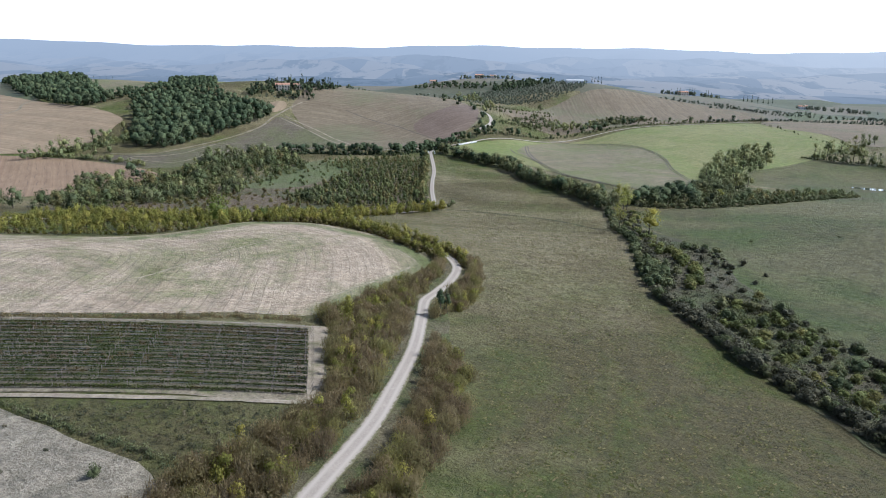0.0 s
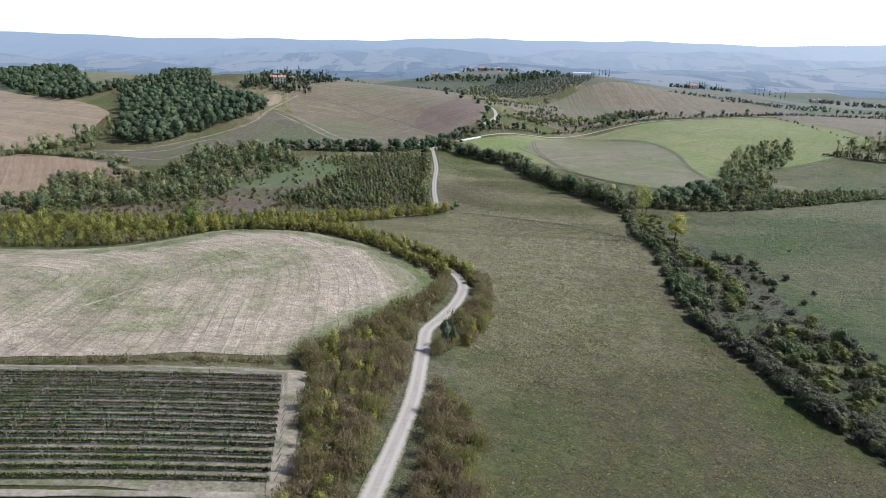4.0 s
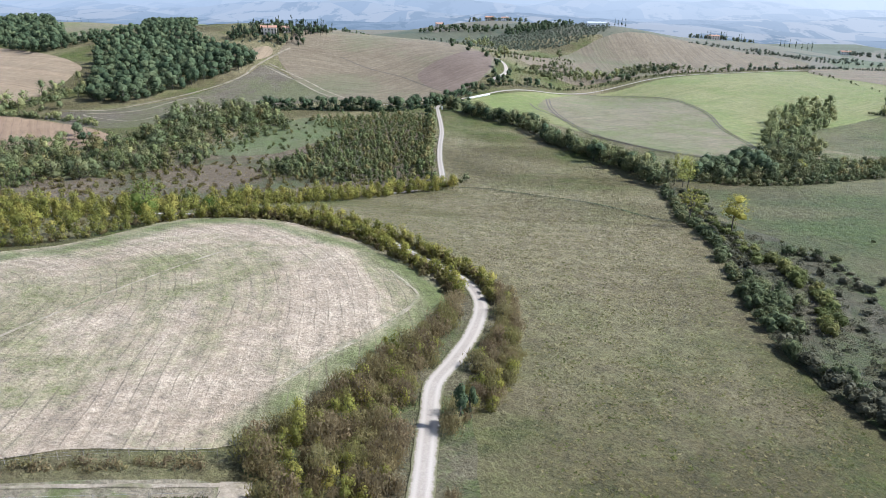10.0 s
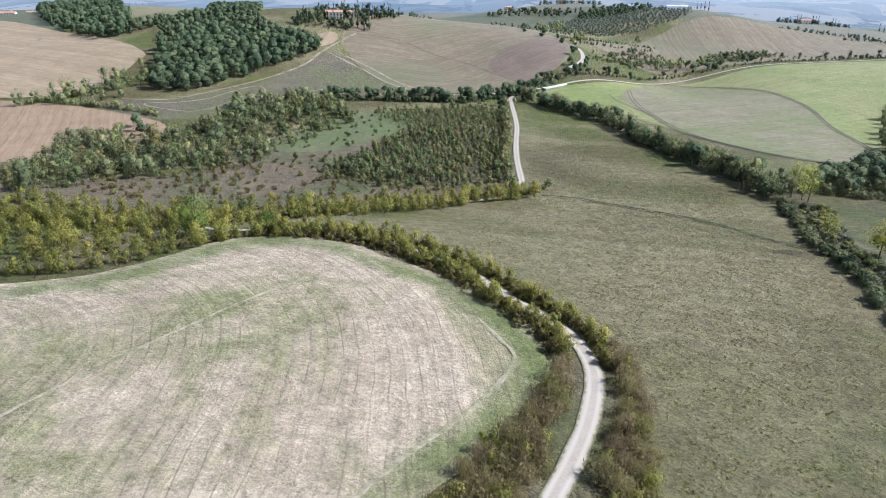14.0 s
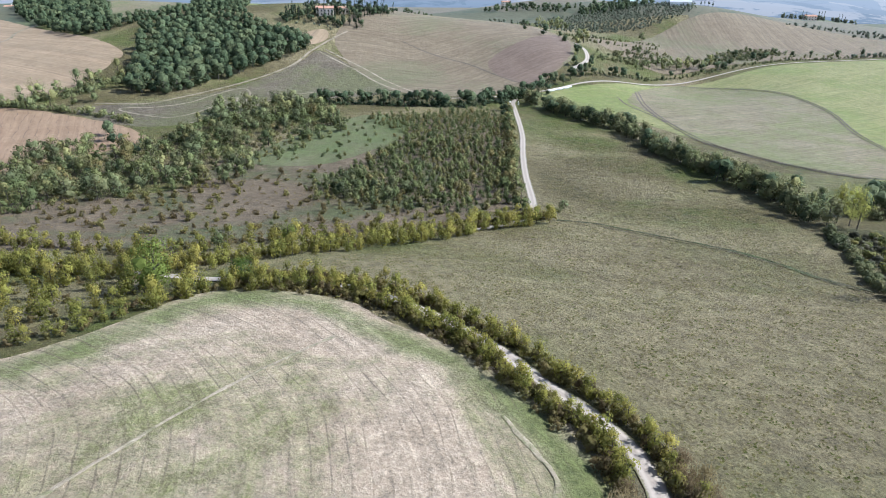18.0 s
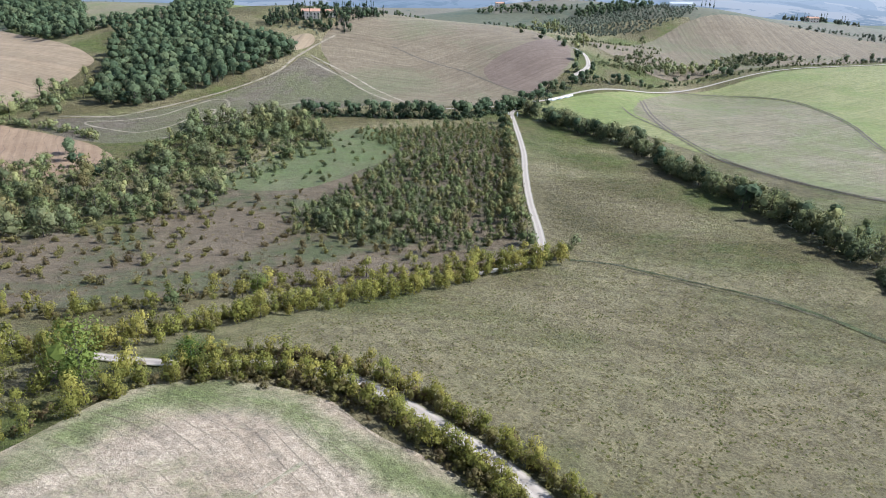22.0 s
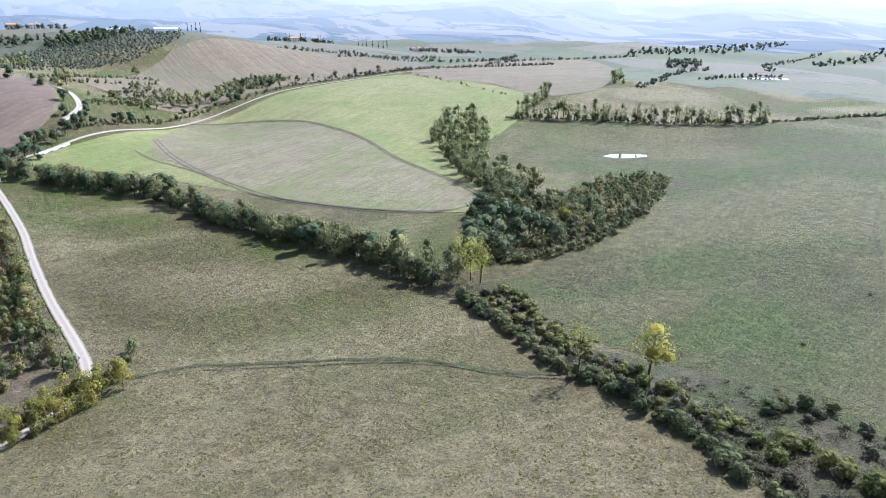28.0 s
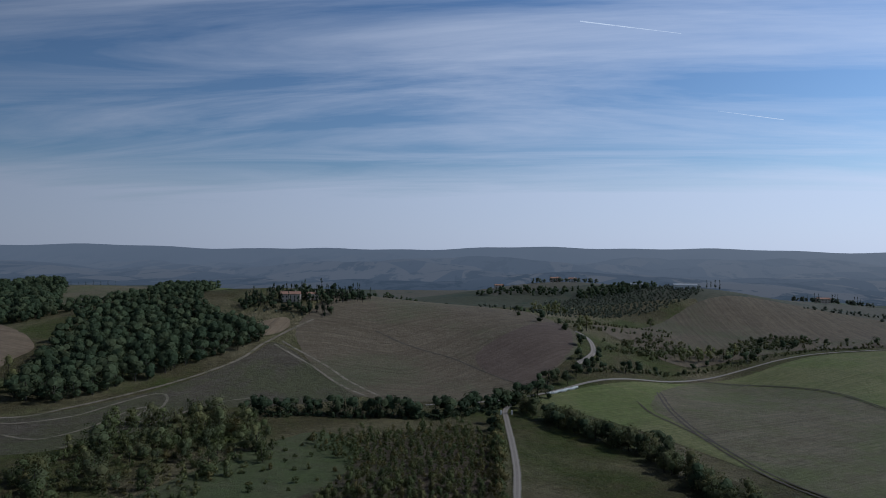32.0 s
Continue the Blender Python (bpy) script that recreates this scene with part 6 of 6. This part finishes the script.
def vine_rows():
    ends_r = spline([(-28.4, 159), (-24.6, 143), (-20.2, 122.5)], 0.5)
    ends_l = spline([(-127, 134), (-122, 120), (-118, 104)], 0.5)
    count = 17
    v, f = [], []
    tube(v, f, (0, 0, -0.3), (0, 0, 1.75), 0.06, 0.05, 6)
    post_mesh = mesh_of("post", v, f, (B_POST,))
    for k in range(count):
        t = k / (count - 1)
        a, b = ends_l[int(t * (len(ends_l) - 1))], ends_r[int(t * (len(ends_r) - 1))]
        a = b + (a - b) * min(1.0, 100 / np.hypot(*(a - b)))
        n = int(np.hypot(*(b - a)) / 0.62)
        row = root("vine_row", b[0], b[1])
        base = row.location
        length = np.hypot(*(b - a))
        m = int(length * 74)
        u = rng.random(m)
        across = rng.normal(size=m) * 0.13
        along_row = (b - a) / length
        px, py = a[0] + (b[0] - a[0]) * u - along_row[1] * across, a[1] + (b[1] - a[1]) * u + along_row[0] * across
        low = np.array([0.5 * noise.noise((q * length / 3.0, k * 3.7, 0.0)) for q in u])
        z = np.where(rng.random(m) < 0.88, 0.3 + 0.5 * rng.random(m), 0.6 + rng.random(m) * (0.4 + low))
        centres = np.stack([px - base[0], py - base[1], height(px, py) + z - base[2]], 1)
        quads = leaf_quads(rng, (centres, rng.normal(size=(m, 3)) * 0.6 + (0, 0, 0.3)), 0.2)
        tint = np.array([0.5 + 0.5 * noise.noise((q * length / 1.7, k * 5.1, 2.0)) for q in u])
        part("foliage", quads_mesh("foliage", quads, L_VINE, tint), row)
        for i in range(0, n + 1, 10):
            x, y = a + (b - a) * i / n
            p = part("post", post_mesh, row)
            p.location = (x - base[0], y - base[1], hz(x, y) - base[2])
        lean = part("end_post", post_mesh, row, "leaning wooden end post")
        out = (b - a) / np.hypot(*(b - a))
        lean.location, lean.rotation_euler = (0.5 * out[0], 0.5 * out[1], 0), (-0.5 * out[1], 0.5 * out[0], 0)
        w, g = [], []
        m = max(2, n // 10)
        for i in range(m):
            p, q = a + (b - a) * i / m, a + (b - a) * (i + 1) / m
            tube(w, g, (p[0] - base[0], p[1] - base[1], hz(*p) + 0.62 - base[2]), (q[0] - base[0], q[1] - base[1], hz(*q) + 0.62 - base[2]), 0.05, 0.05, 4)
        part("hose", mesh_of("hose", w, g, (M_HOSE,)), row, "black drip irrigation hose")
        w, g = [], []
        for z in (1.5,):
            for i in range(m):
                p, q = a + (b - a) * i / m, a + (b - a) * (i + 1) / m
                tube(w, g, (p[0] - base[0], p[1] - base[1], hz(*p) + z - base[2]), (q[0] - base[0], q[1] - base[1], hz(*q) + z - base[2]), 0.012, 0.012, 3)
        part("wire", mesh_of("wire", w, g, (M_STEEL,)), row, "thin steel wires")
        tagged(row, "trellised vine row with thinning green and rusty leaves", "vine row", "vine rows")


vine_rows()


def fence_posts():
    v, f = [], []
    tube(v, f, (0, 0, -0.3), (0, 0, 1.3), 0.05, 0.04, 6)
    me = mesh_of("post", v, f, (B_POST,))
    line = spline([(-31, 169), (-42, 166.5), (-58, 160.5), (-70, 155.5), (-92, 148), (-125, 137)], 2.6)
    fence = root("field_fence", *line[0])
    w, g = [], []
    for i, (x, y) in enumerate(line):
        p = part("post", me, fence)
        p.location = (x - line[0][0], y - line[0][1], hz(x, y) - fence.location[2])
        if i:
            px, py = line[i - 1]
            for z in (0.6, 1.1):
                tube(w, g, (px - line[0][0], py - line[0][1], hz(px, py) + z - fence.location[2]), (x - line[0][0], y - line[0][1], hz(x, y) + z - fence.location[2]), 0.01, 0.01, 3)
    part("wire", mesh_of("wire", w, g, (M_STEEL,)), fence, "thin steel wires")
    tagged(fence, "weathered wooden post and wire fence above the vineyard", "fence")


fence_posts()


# ---- buildings ----
def box_mesh(name, lo, hi, material, bevel=0.0):
    bm = bmesh.new()
    bmesh.ops.create_cube(bm, size=1.0)
    for v in bm.verts:
        v.co = [lo[i] + (v.co[i] + 0.5) * (hi[i] - lo[i]) for i in range(3)]
    if bevel:
        bmesh.ops.bevel(bm, geom=bm.edges[:], offset=bevel, segments=1, affect="EDGES")
    me = bpy.data.meshes.new(name)
    bm.to_mesh(me)
    bm.free()
    me.materials.append(material)
    return me


def gable_roof(w, d, z, rise, over, material, thick=0.25):
    x, y = w / 2 + over, d / 2 + over
    v = [(-x, -y, z), (x, -y, z), (x, 0, z + rise), (-x, 0, z + rise), (x, y, z), (-x, y, z)]
    v += [(a, b, c + thick) for a, b, c in v]
    f = [(0, 1, 2, 3)[::-1], (3, 2, 4, 5)[::-1], (6, 7, 8, 9), (9, 8, 10, 11), (0, 6, 7, 1)[::-1], (5, 4, 10, 11), (1, 7, 8, 2)[::-1], (2, 8, 10, 4)[::-1], (0, 3, 9, 6)[::-1], (3, 5, 11, 9)[::-1]]
    return mesh_of("roof", v, f, (material,))


def house(x, y, w, d, h, turn, label, wall_mat, roof_mat, cols=4, rows=2, chimney=True, name="farmhouse"):
    ob = root(name, x, y)
    ob.location[2] -= 0.4
    ob.rotation_euler[2] = turn
    # walls with the gables
    rise = d * 0.2
    hw, hd = w / 2, d / 2
    v = [(-hw, -hd, 0), (hw, -hd, 0), (hw, hd, 0), (-hw, hd, 0), (-hw, -hd, h), (hw, -hd, h), (hw, hd, h), (-hw, hd, h), (-hw, 0, h + rise), (hw, 0, h + rise)]
    f = [(0, 1, 5, 4), (1, 2, 6, 9, 5), (2, 3, 7, 6), (3, 0, 4, 8, 7), (3, 2, 1, 0)]
    part("wall", mesh_of("wall", v, f, (wall_mat,)), ob)
    roof = part("roof", gable_roof(w, d, h - 0.08, rise + 0.05, 0.6, roof_mat), ob, "tiled gable roof" if roof_mat is M_TILE else "grey sheet roof")
    if chimney:
        part("chimney", box_mesh("chimney", (w * 0.2, -0.5, h + rise * 0.4), (w * 0.2 + 0.9, 0.4, h + rise + 1.2), wall_mat, 0.05), roof)
    pane = box_mesh("pane", (-0.4, -0.03, -0.65), (0.4, 0.02, 0.65), M_GLASS)
    frame_me = box_mesh("window", (-0.55, -0.10, -0.8), (0.55, 0.0, 0.8), M_WOODSHUT, 0.03)
    for side in (-1, 1):
        for r in range(rows):
            for c in range(cols):
                if r == 0 and c == cols // 2:
                    continue
                win = part("window", frame_me, ob)
                win.location = ((c + 0.5) / cols * w - hw, side * hd, 1.5 + r * 3.0)
                win.rotation_euler[2] = 0 if side < 0 else math.pi
                p = part("pane", pane, win)
                p.location = (0, -0.09, 0)
    door = part("door", box_mesh("door", (-0.6, -0.12, 0), (0.6, 0.0, 2.1), M_WOODSHUT, 0.03), ob, "dark wooden door")
    door.location = ((cols // 2 + 0.5) / cols * w - hw, -hd, 0.35)
    return tagged(ob, label, "house")


house(-204, 806, 15, 9, 6.4, 0.25, "ochre stone farmhouse among pines and cypresses", M_PLASTER, M_TILE, 5, 2)
house(-190, 818, 9, 7, 5.0, 0.3, "small ochre outbuilding behind the farmhouse", M_PLASTER, M_TILE, 3, 1, name="outbuilding")
house(168, 1137, 26, 9, 4.6, -0.08, "long pale barn with a grey roof on the ridge", M_WHITE, M_GREY, 7, 1, False, "barn")
house(118, 1170, 18, 8, 5.0, -0.1, "pale villa roof above the olive hill wood", M_WHITE, M_GREY, 5, 2, False, "villa")
house(20, 1318, 14, 9, 6.0, 0.1, "ochre hamlet house on the far hill", M_PLASTER, M_TILE, 4, 2)
house(46, 1330, 11, 8, 5.5, -0.2, "pale hamlet house on the far hill", M_WHITE, M_TILE, 3, 2)
house(-60, 1262, 12, 8, 5.0, 0.2, "ochre house beside the far fields", M_PLASTER, M_TILE, 3, 2)
house(372, 1262, 16, 9, 5.5, 0.1, "reddish farmhouse among cypresses on the ridge", M_PLASTER, M_TILE, 4, 2)
house(566, 1235, 14, 9, 5.0, -0.2, "pale farmhouse beyond the ridge fields", M_WHITE, M_TILE, 4, 2)
house(-790, 1120, 20, 10, 6.0, 0.3, "brick farm buildings at the end of the avenue", M_PLASTER, M_TILE, 5, 2)
house(-768, 1140, 12, 8, 5.0, 0.3, "small brick barn beside the avenue", M_PLASTER, M_TILE, 3, 1, name="barn")


# ---- by the road ----
def pipe_stack():
    ob = root("pipe_stack", 4, 683)
    d = np.array([31.0, 30.0]) / np.hypot(31, 30)
    for i in range(7):
        v, f = [], []
        n = 12
        L, r, th = 3.4, 0.75, 0.12
        for x in (-L / 2, L / 2):
            for rad in (r, r - th):
                for k in range(n):
                    a = 2 * math.pi * k / n
                    v.append((x, rad * math.cos(a), rad * math.sin(a)))
        for k in range(n):
            j = (k + 1) % n
            f += [(k, j, 2 * n + j, 2 * n + k), (n + k, 3 * n + k, 3 * n + j, n + j), (k, n + k, n + j, j), (2 * n + k, 2 * n + j, 3 * n + j, 3 * n + k)]
        p = part("pipe", mesh_of("pipe", v, f, (M_CONCRETE,)), ob)
        off = d * (i * 3.6 - 10) + np.array([d[1], -d[0]]) * (0.7 * (i % 2))
        p.location = (off[0], off[1], hz(4 + off[0], 683 + off[1]) - ob.location[2] + 0.75)
        p.rotation_euler[2] = math.atan2(d[1], d[0]) + 0.05 * (i % 3 - 1)
    tagged(ob, "row of white concrete pipes lying beside the road", "pipes")


pipe_stack()


def gate_posts():
    for k, (x, y) in enumerate(((-29.2, 630), (-23.6, 631))):
        ob = new("gate_post", box_mesh("gate_post", (-0.4, -0.4, -0.3), (0.4, 0.4, 2.2), M_WHITE, 0.06))
        ob.location = (x, y, hz(x, y))
        tagged(ob, "white masonry gate post beside the gravel road", "gate post", "gate posts")


gate_posts()


# ---- grass ----
L_GRASS = leaves("grass_blades", (0.078, 0.086, 0.023), (0.124, 0.108, 0.046), (0.176, 0.148, 0.076), 0.4)


def tufts(name, outline, per_metre, lo, hi, label):
    """Grass tufts: three leaning blades fanned from each root."""
    o = np.array(outline, float)
    a, b = o.min(0), o.max(0)
    n = int(per_metre * (b[0] - a[0]) * (b[1] - a[1]))
    pts = rng.uniform(a, b, (n, 2))
    pts = pts[inside(o, pts[:, 0], pts[:, 1])]
    clump = np.sin(pts[:, 0] / 3.1 + 2 * np.sin(pts[:, 1] / 5.3)) * np.sin(pts[:, 1] / 2.7 + 2 * np.sin(pts[:, 0] / 6.1))
    pts = pts[clump + rng.uniform(-0.9, 0.9, len(pts)) > -0.1]
    n = len(pts)
    base = np.repeat(np.column_stack([pts, height(pts[:, 0], pts[:, 1])]), 3, 0)
    turn = rng.uniform(0, 2 * np.pi, 3 * n)
    side = np.stack([np.cos(turn), np.sin(turn), np.zeros(3 * n)], 1)
    size = np.repeat(rng.uniform(lo, hi, n), 3)[:, None]
    tip = base + np.stack([-side[:, 1], side[:, 0], np.zeros(3 * n)], 1) * size * rng.uniform(0.9, 1.6, (3 * n, 1)) + (0, 0, 1) * size * rng.uniform(0.25, 0.6, (3 * n, 1))
    cards = np.stack([base - side * size * 0.6 + (0, 0, 0.02), base + side * size * 0.6 + (0, 0, 0.02), tip], 1)
    facing = rng.normal(size=(3 * n, 3)) * 0.25 + (0, 0, 1)
    tagged(new(name, quads_mesh(name, faced(cards, facing), L_GRASS, np.repeat(rng.random(n), 3))), label, "grass", kind="stuff")


tufts("pasture_grass", [(11, 60), (78, 60), (80, 165), (66, 235), (68, 255), (76, 300), (76, 372), (62, 440), (40, 490), (0, 590), (-8, 420), (-22, 383), (-60, 345), (-82, 313), (-56, 312), (-30, 297), (2, 268), (15, 246), (15, 200), (12, 150)], 1.3, 0.16, 0.42, "dry and green grass tufts over the pasture")
tufts("far_pasture_grass", [(118, 150), (200, 150), (230, 300), (200, 400), (125, 398), (112, 330), (118, 270), (120, 215)], 0.7, 0.18, 0.45, "green grass tufts over the slope beyond the creek")


# ---- sky trails ----
def trail(name, a, b, width):
    """A thin vapour trail between two far points."""
    a, b = Vector(a), Vector(b)
    v, f = [], []
    n = 24
    for i in range(n + 1):
        t = i / n
        p = a.lerp(b, t)
        w = width * (0.25 + 0.75 * (1 - t)) * (1 + 0.3 * noise.noise((i * 0.7, width, 1)))
        for k in range(6):
            c = 2 * math.pi * k / 6
            v.append((p[0], p[1] + w * math.cos(c), p[2] + w * math.sin(c)))
    for i in range(n):
        for k in range(6):
            j = (k + 1) % 6
            f.append((i * 6 + k, i * 6 + j, (i + 1) * 6 + j, (i + 1) * 6 + k))
    tagged(new(name, mesh_of(name, v, f, (M_TRAIL,), True)), "thin white vapour trail high in the sky", "vapour trail", kind="structure")


def trail_material():
    m, n, l, bsdf, out = start_material("vapour", 1.0)
    em, tr, ms = n.new("ShaderNodeEmission"), n.new("ShaderNodeBsdfTransparent"), n.new("ShaderNodeMixShader")
    # the trail's sunlit white is put in as emission
    em.inputs[0].default_value, em.inputs[1].default_value = (0.9, 0.95, 1.0, 1), 2.0
    geo = n.new("ShaderNodeNewGeometry").outputs["Position"]
    l.new(ramp_node(n, l, noise_node(n, l, geo, 0.02, 4), 0.25, 0.75), ms.inputs[0])
    l.new(tr.outputs[0], ms.inputs[1])
    l.new(em.outputs[0], ms.inputs[2])
    l.new(ms.outputs[0], out.inputs[0])
    return m


M_TRAIL = trail_material()
trail("vapour_trail", (250, 4340, 1378), (800, 4300, 1277), 3.2)
trail("vapour_trail", (2310, 3650, 1286), (1910, 3820, 1480), 5)
trail("vapour_trail", (1330, 4262, 781), (1010, 4350, 852), 2.2)
